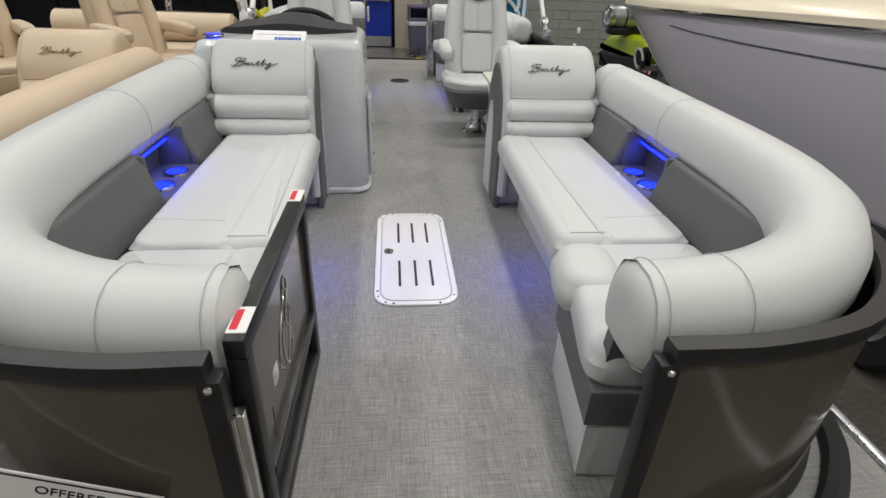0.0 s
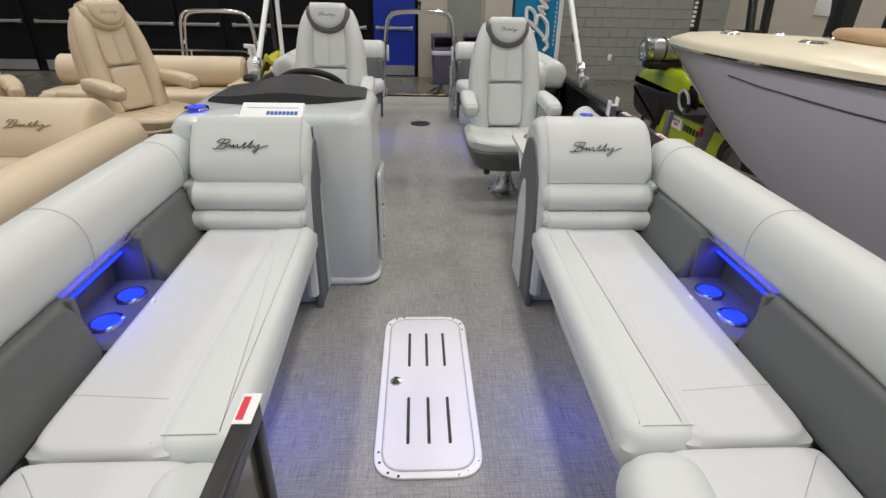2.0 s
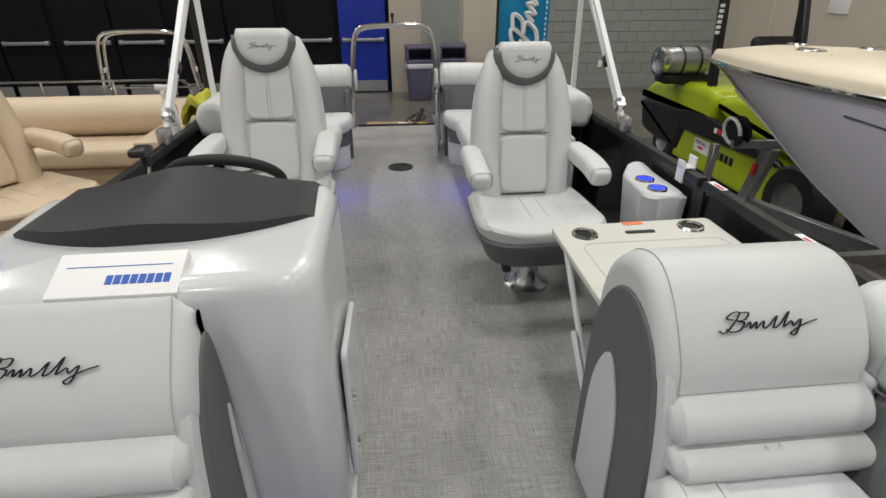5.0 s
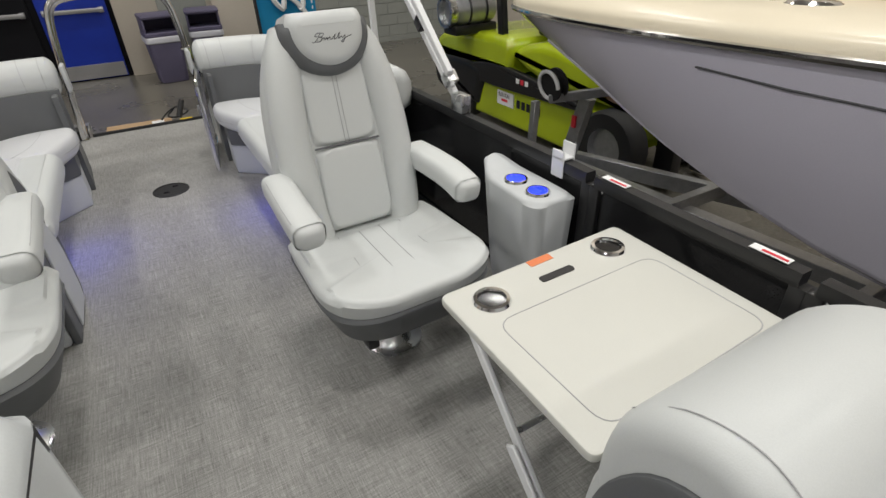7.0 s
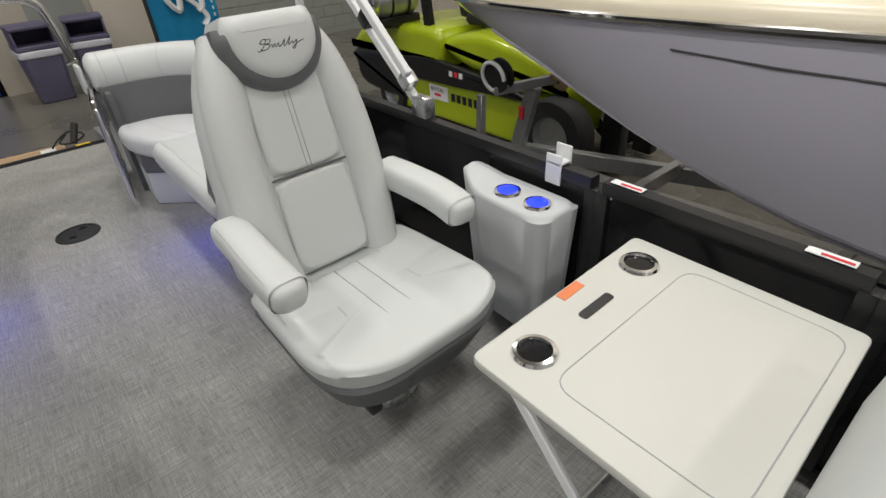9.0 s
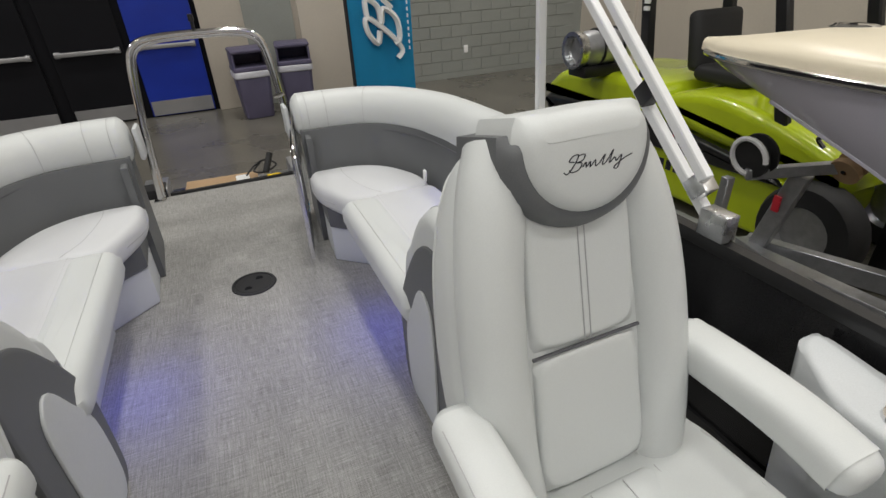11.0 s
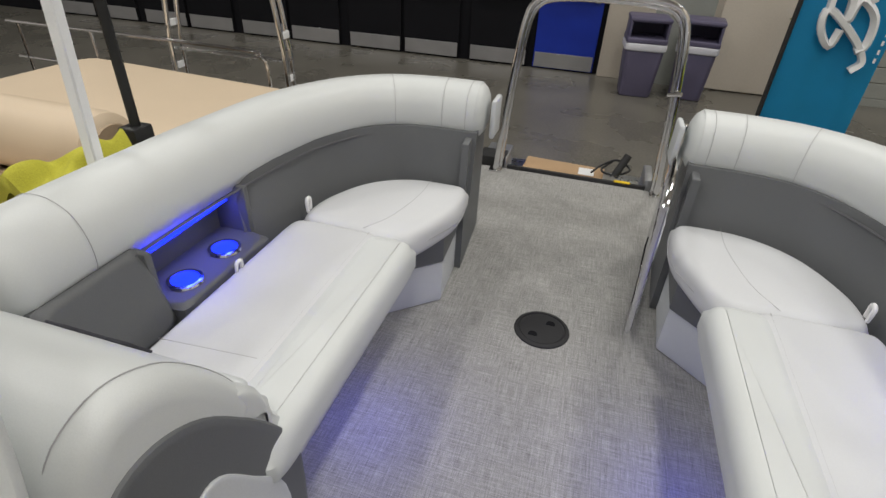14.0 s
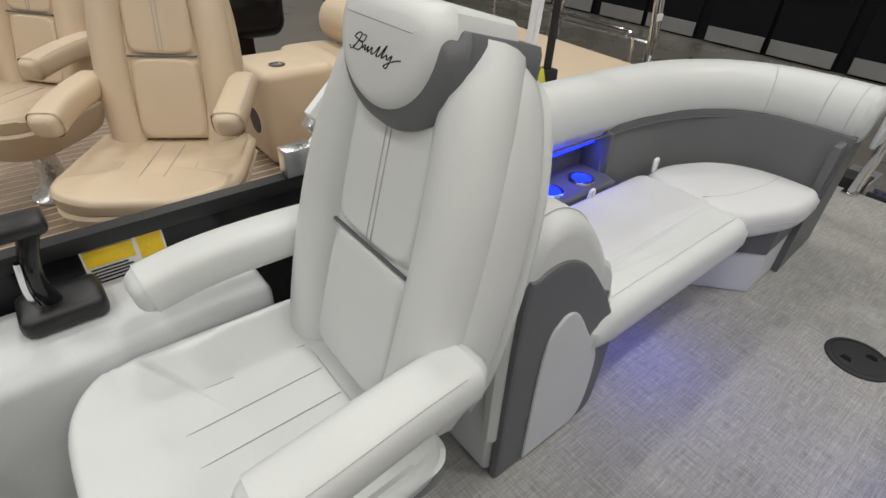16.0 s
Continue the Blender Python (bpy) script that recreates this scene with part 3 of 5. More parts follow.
        stitch(t, [Vector(p) + Vector((-0.104 if i < 22 else 0, 0, 0.012)) for i, p in enumerate(path[:21])], 0.004, "piping", PIPE)
    # chaise back at the aft end
    chaise(t, pale, dark, mark_ink, 2.47, 1)
    if lamps:
        blue_lamp(look((1.035, 1.915, 0.535), (1.05, 1.915, 0.42)), 0.34, 0.015, 0.55)
        blue_lamp(look((0.50, 1.80, 0.285), (0.33, 1.80, 0.0)), 0.05, 0.05, 0.65)
    return t


def chaise(t, pale, dark, mark_ink, y0, d):
    """Reclined back with a rolled top and arched side panel; y0: its foot on the seat, d: the way it leans."""
    def Y(k):
        return y0 + d * k
    xo = 0.085
    # shell behind and below
    ys = sorted((Y(0.09), Y(0.30))) if d > 0 else (4.675, 5.04)
    part("shell", box(0.505, 1.02, ys[0], ys[1], 0.0, 0.60, 0.02, 3), POD, t, "pale moulded back shell")
    M = Matrix(((0, 0, 1, 0), (1, 0, 0, 0), (0, 1, 0, 0), (0, 0, 0, 1)))
    deep = 0.85 if XF[0][0][0] > 0 else 0.22
    if d > 0:
        side = [(0.05, 0.0), (0.06, 0.30), (0.095, 0.55), (0.16, 0.70), (0.28, 0.755), (0.40, 0.715), (0.49, 0.58), (0.51, 0.40), (0.51, 0.0)]
        inner = [(0.20, 0.0), (0.22, 0.35), (0.27, 0.49), (0.33, 0.55), (0.39, 0.49), (0.43, 0.35), (0.44, 0.0)]
        head = [(0.085, 0.604), (0.105, 0.68), (0.16, 0.765), (0.225, 0.825), (0.30, 0.845), (0.40, 0.82), (0.49, 0.75), (0.52, 0.64), (0.50, 0.54), (0.25, 0.53)]
        side, inner, head = [[(Y(min(k, 0.20) + max(0, k - 0.20) * deep), z) for k, z in q] for q in (side, inner, head)]
    else:
        side = [(5.06, 0.0), (5.105, 0.06), (5.11, 0.33), (5.06, 0.44), (4.98, 0.56), (4.89, 0.665), (4.80, 0.712), (4.72, 0.70), (4.68, 0.63), (4.685, 0.0)]
        inner = [(4.98, 0.0), (5.035, 0.08), (5.03, 0.29), (4.95, 0.43), (4.88, 0.53), (4.82, 0.53), (4.78, 0.43), (4.785, 0.0)]
        head = [(5.025, 0.575), (4.99, 0.645), (4.935, 0.725), (4.87, 0.79), (4.79, 0.822), (4.715, 0.80), (4.665, 0.73), (4.66, 0.64), (4.70, 0.565), (4.80, 0.525), (4.92, 0.512), (5.0, 0.53)]
    out = [(q.x, q.y) for q in spline([(a, b, 0) for a, b in side], 4)]
    part("side_panel", slab(out, 0.388 + xo, 0.420 + xo, 0.01, 2, M), dark, t, "charcoal arched side panel")
    out2 = [(q.x, max(q.y, 0.02)) for q in spline([(a, b, 0) for a, b in inner], 4)]
    part("inset_panel", slab(out2, 0.380 + xo, 0.389 + xo, 0.004, 2, M), POD, t, "pale inset panel")
    rim = [Vector((0.428 + xo, q[0], q[1])) for q in out if q[1] > 0.01]
    part("rim_bolster", tube(rim, 0.026, 8), pale, t)
    # cushions: lower lumbar, mid, and big head roll
    def pad(name, pts, x0, x1, r):
        o = [(q.x, q.y) for q in spline([(a, b, 0) for a, b in pts] + [(pts[0][0], pts[0][1], 0)], 4)][:-1]
        return part(name, slab(o, x0, x1, r, 4, M), pale, t)
    if d < 0:
        pad("lumbar_cushion", [(5.05, 0.425), (5.07, 0.47), (5.055, 0.53), (4.93, 0.56), (4.93, 0.425)], 0.485, 0.985, 0.02)
    else:
        pad("lumbar_cushion", [(Y(0.0), 0.425), (Y(-0.012), 0.46), (Y(0.015), 0.492), (Y(0.12), 0.492), (Y(0.12), 0.425)], 0.505, 0.985, 0.02)
    if d < 0:
        pad("mid_cushion", [(5.05, 0.44), (5.05, 0.53), (4.99, 0.625), (4.80, 0.66), (4.80, 0.44)], 0.485, 0.98, 0.012)
    else:
        pad("mid_cushion", [(Y(0.045), 0.494), (Y(0.03), 0.55), (Y(0.085), 0.603), (Y(0.2), 0.60), (Y(0.2), 0.495)], 0.50, 0.985, 0.025)
    pad("head_cushion", head, 0.482, 0.985, 0.04)
    cy_ = sum(q[0] for q in head) / len(head)
    stitch(t, [Vector((0.522, cy_ + (q.x - cy_) * 1.004, 0.66 + (q.y - 0.66) * 1.006)) for q in spline([(p, z, 0) for p, z in head[:7]], 4)])
    part("latch_strap", tube(spline([(0.715, Y(0.03), 0.492), (0.735, Y(0.01), 0.478), (0.755, Y(0.03), 0.492)], 4), 0.008, 6), POD, t, "small pale pull strap")
    MY, MZ = (Y(0.142), 0.745) if d > 0 else (4.958, 0.70)
    if d > 0:
        flip = Matrix.Diagonal((XF[0][0][0], 1, 1, 1))
        m = Matrix.Translation((0.745 - 0.03 * XF[0][0][0], MY, MZ + 0.006)) @ Matrix.Rotation(radians(56), 4, "X") @ flip @ Matrix.Translation((-0.105, -0.02, 0.0))
    else:
        flip = Matrix.Diagonal((XF[0][0][0], 1, 1, 1))
        m = Matrix.Translation((0.745, MY, MZ)) @ Matrix.Rotation(radians(180), 4, "Z") @ Matrix.Rotation(radians(55), 4, "X") @ flip @ Matrix.Translation((-0.105, -0.02, 0.0))
    part("embroidered_mark", script_mark(0.225, 0.0015, m), mark_ink, t, "black embroidered script-like mark")


def aft_lounge(pale, pale2, dark, label, mark_ink, lamps=True):
    t = thing("aft_lounge", (0.8, 5.9, 0), label, "bench seat")
    part("corner_pod", slab([(0.43, 6.11), (0.64, 5.92), (1.1, 5.92), (1.1, 6.6), (0.46, 6.72)], 0.0, 0.20, 0.01), POD, t, "pale moulded seat base")
    part("pod_band", slab([(0.425, 6.10), (0.63, 5.90), (1.1, 5.90), (1.1, 6.6), (0.455, 6.73)], 0.20, 0.32, 0.01), dark, t, "charcoal band on the base")
    part("end_panel", slab([(0.415, 6.36), (0.445, 6.36), (0.47, 6.78), (0.44, 6.78)], 0.0, 0.60, 0.008), dark, t, "charcoal end panel")
    part("plinth", box(0.60, 1.15, 5.0, 5.93, 0.0, 0.31, 0.01), POD, t)
    part("speaker", lathe([(0, 0.0), (0.075, 0.0), (0.08, -0.012), (0.06, -0.02), (0, -0.005)], 20, Matrix.Translation((0.595, 5.30, 0.20)) @ Matrix.Rotation(radians(90), 4, "Y")), BLACK, t, "round black speaker")
    part("seat_bolster", slab(rounded([(0.455, 4.98), (0.64, 4.98), (0.64, 5.87), (0.45, 5.87)], 0.04), 0.30, 0.437, 0.045, 5), pale, t)
    part("seat_pad", slab(rounded([(0.58, 4.98), (0.915, 4.98), (0.915, 5.87), (0.58, 5.87)], 0.02), 0.31, 0.4315, 0.02, 4), pale2, t)
    part("corner_cushion", slab(rounded([(0.395, 6.36), (0.385, 6.15), (0.45, 5.98), (0.50, 5.86), (0.91, 5.872), (0.92, 6.02), (0.82, 6.25), (0.65, 6.36)], [0.03, 0.08, 0.05, 0.05, 0.02, 0.12, 0.12, 0.1]), 0.31, 0.428, 0.04, 5), pale2, t)
    stitch(t, [(0.628, 5.08, 0.4315), (0.628, 5.86, 0.4315)], 0.0012)
    stitch(t, [(0.64, 5.22, 0.4322), (0.91, 5.2, 0.4322)])
    stitch(t, spline([(0.395, 6.33, 0.37), (0.383, 6.15, 0.37), (0.45, 5.98, 0.37)], 3))
    stitch(t, spline([(0.66, 5.885, 0.429), (0.60, 6.0, 0.429), (0.56, 6.2, 0.429), (0.56, 6.34, 0.429)], 3))
    inner = spline([(1.0, 5.70, 0), (0.965, 5.76, 0), (0.95, 5.88, 0), (0.925, 6.06, 0), (0.83, 6.25, 0), (0.68, 6.36, 0), (0.40, 6.385, 0)], 5)
    part("back_panel", sweep([(-0.05, 0.36), (0.0, 0.36), (-0.055, 0.62), (-0.11, 0.62)], [Vector(p) for p in inner][::-1]), dark, t, "charcoal panel under the roll cushion")
    side_cushion(t, 5.02, 5.315, 0.945, 1.015, 0.38, 0.61, dark)
    niche(t, 1.03, 5.315, 5.73, 0.432, (5.42, 5.60), dark)
    path = spline([(1.125, 5.0, 0.588), (1.125, 5.4, 0.588), (1.112, 5.75, 0.588), (1.068, 6.10, 0.588), (0.95, 6.36, 0.588), (0.79, 6.50, 0.588), (0.60, 6.548, 0.588), (0.39, 6.555, 0.588)], 6)
    part("roll_cushion", sweep([(-u, v) for u, v in ROLL], [Vector(p) for p in path], 0.05), pale, t, "", 75)
    for k in (3, 30, 37, 40):
        P = [Vector(p) for p in path]
        a, b = P[max(k - 1, 0)], P[min(k + 1, len(P) - 1)]
        sd = -(b - a).normalized().cross(Vector((0, 0, 1))).normalized()
        stitch(t, spline([P[k] + sd * (u * 1.003) + Vector((0, 0, 0.09 + (v - 0.09) * 1.004)) for u, v in ROLL[:10]], 3), 0.001)
    stitch(t, [Vector(p) for p in spline([(1.018, 5.05, 0.592), (1.02, 5.4, 0.592), (1.005, 5.74, 0.592), (0.962, 6.06, 0.592), (0.86, 6.29, 0.592), (0.73, 6.405, 0.592), (0.59, 6.44, 0.592), (0.40, 6.448, 0.592)], 5)], 0.004, "piping", PIPE)
    part("end_cap", box(0.345, 0.368, 6.50, 6.62, 0.58, 0.74, 0.01), POD, t, "pale plastic end cap")
    part("pull_strap", tube(spline([(0.90, 5.93, 0.42), (0.902, 5.93, 0.465), (0.905, 5.955, 0.465), (0.905, 5.955, 0.42)], 4), 0.007, 6), PAPER, t, "white pull strap")
    chaise(t, pale, dark, mark_ink, 5.05, -1)
    if lamps:
        blue_lamp(look((1.055, 5.52, 0.56), (1.07, 5.52, 0.44)), 0.34, 0.015, 0.55)
        blue_lamp(look((0.50, 5.45, 0.285), (0.33, 5.45, 0.0)), 0.05, 0.05, 0.65)
    return t


# ---- captain's chair ----
def captain_chair(pale, dark, label, m, mark_ink=None, drop=0.0):
    """Faces -y at its own origin, the foot of its pedestal."""
    XF[0] = m
    t = thing("captain_chair", (0, 0, -drop), label, "chair", "captain chairs")
    ped = part("pedestal", lathe([(0, -drop), (0.115, -drop), (0.115, 0.012 - drop), (0.085, 0.03 - drop), (0.06, 0.09 - drop), (0.05, 0.13), (0.05, 0.28), (0, 0.28)], 24), ALU, t, "brushed aluminium pedestal")
    for k in range(5):
        part("bolt", lathe([(0, 0.02), (0.009, 0.018), (0.009, 0.01)], 8, Matrix.Rotation(k * 1.257, 4, "Z") @ Matrix.Translation((0.098, 0, -drop))), CHROME, ped)
    part("seat_lever", merge(tube([(-0.05, -0.1, 0.27), (-0.12, -0.2, 0.26), (-0.16, -0.22, 0.23)], 0.008), box(-0.19, -0.15, -0.25, -0.2, 0.2, 0.24, 0.008)), BLACK, t, "black swivel lever")
    foot = rounded([(-0.306, -0.332), (0.306, -0.332), (0.288, 0.22), (-0.288, 0.22)], [0.205, 0.205, 0.05, 0.05], 9)
    bm = slab(foot, 0.225, 0.384, 0.02, 4)
    for v in bm.verts:
        k = 0.80 + 0.20 * min(1.0, (v.co.z - 0.225) / 0.14)
        v.co.x, v.co.y = v.co.x * k, v.co.y * k
    part("seat_base", bm, dark, t, "charcoal seat underside")
    bm = slab(rounded([(-0.31, -0.335), (0.31, -0.335), (0.29, 0.22), (-0.29, 0.22)], [0.21, 0.21, 0.06, 0.06], 9), 0.374, 0.42, 0.036, 6)
    for v in bm.verts:
        if v.co.z > 0.39:
            v.co.z += 0.018 * max(0, -v.co.y - 0.12) / 0.2 + 0.022 * max(0, abs(v.co.x) - 0.12) / 0.15 * (1 if abs(v.co.x) < 0.27 else 0.6)
    part("seat", bm, pale, t)
    part("seat_insert", slab(rounded([(-0.12, -0.17), (0.12, -0.17), (0.12, 0.13), (-0.12, 0.13)], 0.03), 0.41, 0.426, 0.008, 3), pale, t)
    for x in (-0.122, 0.122):
        stitch(t, spline([(x, 0.12, 0.427), (x * 1.05, -0.08, 0.427), (x * 1.25, -0.2, 0.432), (x * 1.3, -0.29, 0.415)], 4), 0.0016)
    for x in (-0.04, 0.04):
        stitch(t, [(x, 0.12, 0.4275), (x, -0.16, 0.4275)])
    # back: outline in x, z leaned aft
    B = Matrix.Translation((0, 0.19, 0.415)) @ Matrix.Rotation(radians(90 - 14), 4, "X") @ Matrix.Diagonal((1, 1.02, 1, 1))

    def back_slab(pts, d0, d1, r, seg=5):
        return slab(pts, d0, d1, r, seg, B)
    left = [(-0.215, 0.0), (-0.235, 0.10), (-0.24, 0.22), (-0.235, 0.36), (-0.218, 0.50), (-0.185, 0.61), (-0.15, 0.665), (-0.07, 0.69)]
    outl = left + [(-x, y) for x, y in left[::-1]]
    outl = [(x * 1.07, y) for x, y in outl]
    outl = [(q.x, q.y) for q in spline([(a, b, 0) for a, b in outl], 3)]
    part("backrest", back_slab(outl, -0.13, 0.03, 0.06, 6), pale, t)
    part("back_shell", back_slab([(x * 0.93, y * 0.96) for x, y in outl], -0.155, -0.12, 0.018, 3), pale, t)
    for s in (-1, 1):
        bol = tube(spline([(s * 0.172, -0.01, 0.012), (s * 0.184, 0.10, 0.016), (s * 0.188, 0.24, 0.018), (s * 0.183, 0.38, 0.016), (s * 0.168, 0.50, 0.010), (s * 0.142, 0.60, -0.002), (s * 0.11, 0.665, -0.022)], 5), 0.062, 16)
        part("side_bolster", put(bol, B), pale, t, "", 60)
        stitch(t, [B @ Vector(p) for p in spline([(s * 0.228, 0.05, 0.0435), (s * 0.237, 0.2, 0.0475), (s * 0.233, 0.36, 0.0475), (s * 0.217, 0.5, 0.0405), (s * 0.190, 0.60, 0.0275)], 4)], 0.0014)
    part("lower_panel", back_slab(rounded([(-0.128, 0.01), (0.128, 0.01), (0.118, 0.30), (-0.118, 0.30)], 0.015), 0.0, 0.046, 0.014, 3), pale, t)
    part("upper_panel", back_slab(rounded([(-0.121, 0.308), (0.121, 0.308), (0.112, 0.62), (-0.112, 0.62)], 0.015), 0.0, 0.044, 0.014, 3), pale, t)
    stitch(t, [B @ Vector(p) for p in ((-0.121, 0.304, 0.043), (0.121, 0.304, 0.043))], 0.004, "piping", PIPE)
    for x in (-0.007, 0.007):
        stitch(t, [B @ Vector(p) for p in ((x, 0.31, 0.0455), (x, 0.56, 0.0455))], 0.0012)
    # headrest: charcoal shield with a pale shield on it
    sh = [(-0.148, 0.70), (-0.152, 0.655), (-0.134, 0.595), (-0.082, 0.548), (0, 0.528), (0.082, 0.548), (0.134, 0.595), (0.152, 0.655), (0.148, 0.70)]
    part("headrest_band", back_slab([(q.x, q.y) for q in spline([(a, b, 0) for a, b in sh], 4)], -0.13, 0.080, 0.03, 5), dark, t, "charcoal headrest band")
    sh2 = [(-0.118, 0.725), (-0.129, 0.70), (-0.130, 0.66), (-0.112, 0.605), (-0.066, 0.567), (0, 0.550), (0.066, 0.567), (0.112, 0.605), (0.130, 0.66), (0.129, 0.70), (0.118, 0.725)]
    part("headrest", back_slab([(q.x, q.y) for q in spline([(a, b, 0) for a, b in sh2], 4)], -0.10, 0.100, 0.038, 6), pale, t)
    part("embroidered_mark", script_mark(0.135, 0.0011, B @ Matrix.Translation((-0.066, 0.632, 0.1005))), mark_ink or INK, t, "black embroidered script-like mark")
    for s in (-1, 1):
        arm = spline([(s * 0.268, 0.26, 0.64), (s * 0.275, 0.12, 0.64), (s * 0.281, -0.02, 0.632), (s * 0.278, -0.15, 0.612)], 5)
        part("armrest", sweep([(u, v - 0.012) for u, v in rounded([(-0.050, -0.048), (0.050, -0.048), (0.052, 0.042), (-0.052, 0.042)], 0.036, 5)], arm, 0.05), pale, t)
        stitch(t, [Vector(p) + Vector((s * 0.041, 0, 0.0225)) for p in arm[2:-2]], 0.0013)
        part("arm_bracket", box(s * 0.235 - 0.012, s * 0.235 + 0.035 * s, 0.18, 0.25, 0.57, 0.65, 0.01), dark, t)
    XF[0] = Matrix.Identity(4)
    return t


# ---- this boat ----
deck()
pontoon(-0.85)
pontoon(0.85)
for s in (1, -1):
    XF[0] = Matrix.Identity(4) if s > 0 else MIRROR
    bow_fence(SMOKE, "black curved bow rail with bronze glossy panel")
    side_fence()
    bow_lounge(VINYL, VINYL2, CHAR, "pale grey vinyl bow lounge with charcoal side cushions", INK)
    aft_lounge(VINYL, VINYL2, CHAR, "pale grey vinyl stern lounge with curved back", INK)
XF[0] = Matrix.Identity(4)
captain_chair(VINYL, CHAR, "pale grey vinyl captain's chair on aluminium pedestal", pose(0.60, 4.055, 0.012, 0, 0, 1), None, 0.012)
captain_chair(VINYL, CHAR, "pale grey vinyl helm chair behind the console", pose(-0.663, 4.205, 0.072, 0, 0, 0), None, 0.072)

# ---- helm console ----
con = thing("helm_console", (-0.66, 2.95, 0), "glossy pale grey fibreglass helm console with charcoal dash cover", "console")
cbm = slab(rounded([(-1.10, 2.74), (-0.235, 2.74), (-0.235, 3.33), (-1.10, 3.33)], [0.06, 0.10, 0.04, 0.03], 8), 0.0, 0.855, 0.045, 5)
for v in cbm.verts:
    if v.co.z > 0.4:
        v.co.z += 0.03 * (v.co.y - 2.95) - 0.01 - 0.03 * max(0, -0.5 - v.co.x)
    v.co.x -= 0.02 * max(0, v.co.z - 0.3)
part("body", cbm, GEL, con)
part("foot_lip", slab(rounded([(-1.10, 2.722), (-0.225, 2.722), (-0.222, 3.33), (-1.10, 3.33)], [0.06, 0.11, 0.04, 0.03], 8), 0.0, 0.035, 0.012, 3), GEL, con)
# dash cover: a low hump
dbm = bmesh.new()
NX, NY = 24, 8
rows_ = []
for j in range(NY + 1):
    row = []
    for i in range(NX + 1):
        u, w = i / NX, j / NY
        x = -1.03 + 0.785 * u
        yf = 2.945 + 0.12 * abs(u * 2 - 0.9) ** 2.2
        y = yf + (3.30 - yf) * w
        hump = math.exp(-((u - 0.47) / 0.27) ** 2)
        z = 0.862 + 0.035 * hump + 0.03 * w * hump - 0.06 * (max(0, u - 0.9) / 0.1) ** 2 - 0.02 * (max(0, 0.06 - u) / 0.06) ** 2
        row.append(dbm.verts.new((x, y, z)))
    rows_.append(row)
for j in range(NY):
    for i in range(NX):
        dbm.faces.new((rows_[j][i], rows_[j][i + 1], rows_[j + 1][i + 1], rows_[j + 1][i]))
ret = bmesh.ops.extrude_face_region(dbm, geom=list(dbm.faces))
for v in ret["geom"]:
    if isinstance(v, bmesh.types.BMVert):
        v.co.z -= 0.05
part("dash_cover", dbm, DASH, con, "charcoal padded dash cover")
part("side_door", slab(rounded([(2.86, 0.06), (3.20, 0.06), (3.20, 0.50), (2.86, 0.54)], 0.04), -0.206, -0.188, 0.006, 2, Matrix(((0, 0, 1, -0.025), (1, 0, 0, 0), (0, 1, 0, 0), (0, 0, 0, 1)))), GEL, con, "white side hatch door")
for z in (0.18, 0.36):
    part("latch", lathe([(0, 0.012), (0.016, 0.01), (0.018, 0)], 14, Matrix.Translation((-0.214, 2.90, z)) @ Matrix.Rotation(radians(90), 4, "Y")), CHROME, con, "chrome latch")
cup_holder(-1.02, 2.87, 0.84, con)
wheel = Matrix.Translation((-0.615, 3.46, 0.83)) @ Matrix.Rotation(radians(-38), 4, "X")
sw = thing("steering_wheel", (-0.625, 3.40, 0.75), "black padded steering wheel with chrome spokes", "steering wheel")
part("rim", tube([wheel @ Vector((0.172 * math.cos(k * math.pi / 18), 0.172 * math.sin(k * math.pi / 18), 0)) for k in range(36)], 0.017, 10, True), RUBBER, sw)
for k in range(3):
    a = radians(90 + 120 * k)
    part("spoke", put(box(0.02, 0.165, -0.014, 0.014, -0.006, 0.006, 0.004), wheel @ Matrix.Rotation(a, 4, "Z")), CHROME, sw)
part("hub", lathe([(0, 0.02), (0.035, 0.018), (0.045, 0.0), (0.04, -0.05), (0.02, -0.20), (0, -0.20)], 20, wheel), BLACK, sw)
sign = thing("display_box", (-0.67, 2.80, 0.83), "white product box with a blue lettered bar", "box")
DB = Matrix.Translation((-0.67, 2.80, 0.838)) @ Matrix.Rotation(radians(24), 4, "X")
part("carton", put(box(-0.135, 0.135, -0.06, 0.06, -0.012, 0.012, 0.005), DB), PAPER, sign)
for k in range(8):
    part("letter_bar", put(box(-0.02 + k * 0.017, -0.006 + k * 0.017, -0.03, -0.006, 0.0122, 0.0132, 0), DB), BLUEINK, sign)
part("rule", put(box(-0.11, 0.11, 0.018, 0.020, 0.0122, 0.0130, 0), DB), BLUEINK, sign)

# side console with throttle
sb = thing("side_console", (-1.1, 3.8, 0), "pale moulded side console along the rail", "console")
part("body", box(-1.225, -0.96, 3.34, 4.34, 0.0, 0.545, 0.03, 4), POD, sb)
XF[0] = Matrix.Translation((-0.02, -0.05, 0))
th = thing("throttle", (-1.1, 3.98, 0.545), "black throttle control with chrome-edged lever", "throttle")
part("base", box(-1.17, -1.05, 3.91, 4.07, 0.545, 0.60, 0.02, 3), BLACK, th)
part("lever", tube(spline([(-1.10, 3.98, 0.60), (-1.08, 3.97, 0.66), (-1.06, 3.98, 0.74), (-1.07, 4.0, 0.79)], 5), 0.018, 10), BLACKPANEL, th)
part("grip", put(box(-0.035, 0.035, -0.07, 0.03, -0.018, 0.018, 0.014, 3), Matrix.Translation((-1.07, 4.0, 0.80))), BLACK, th)
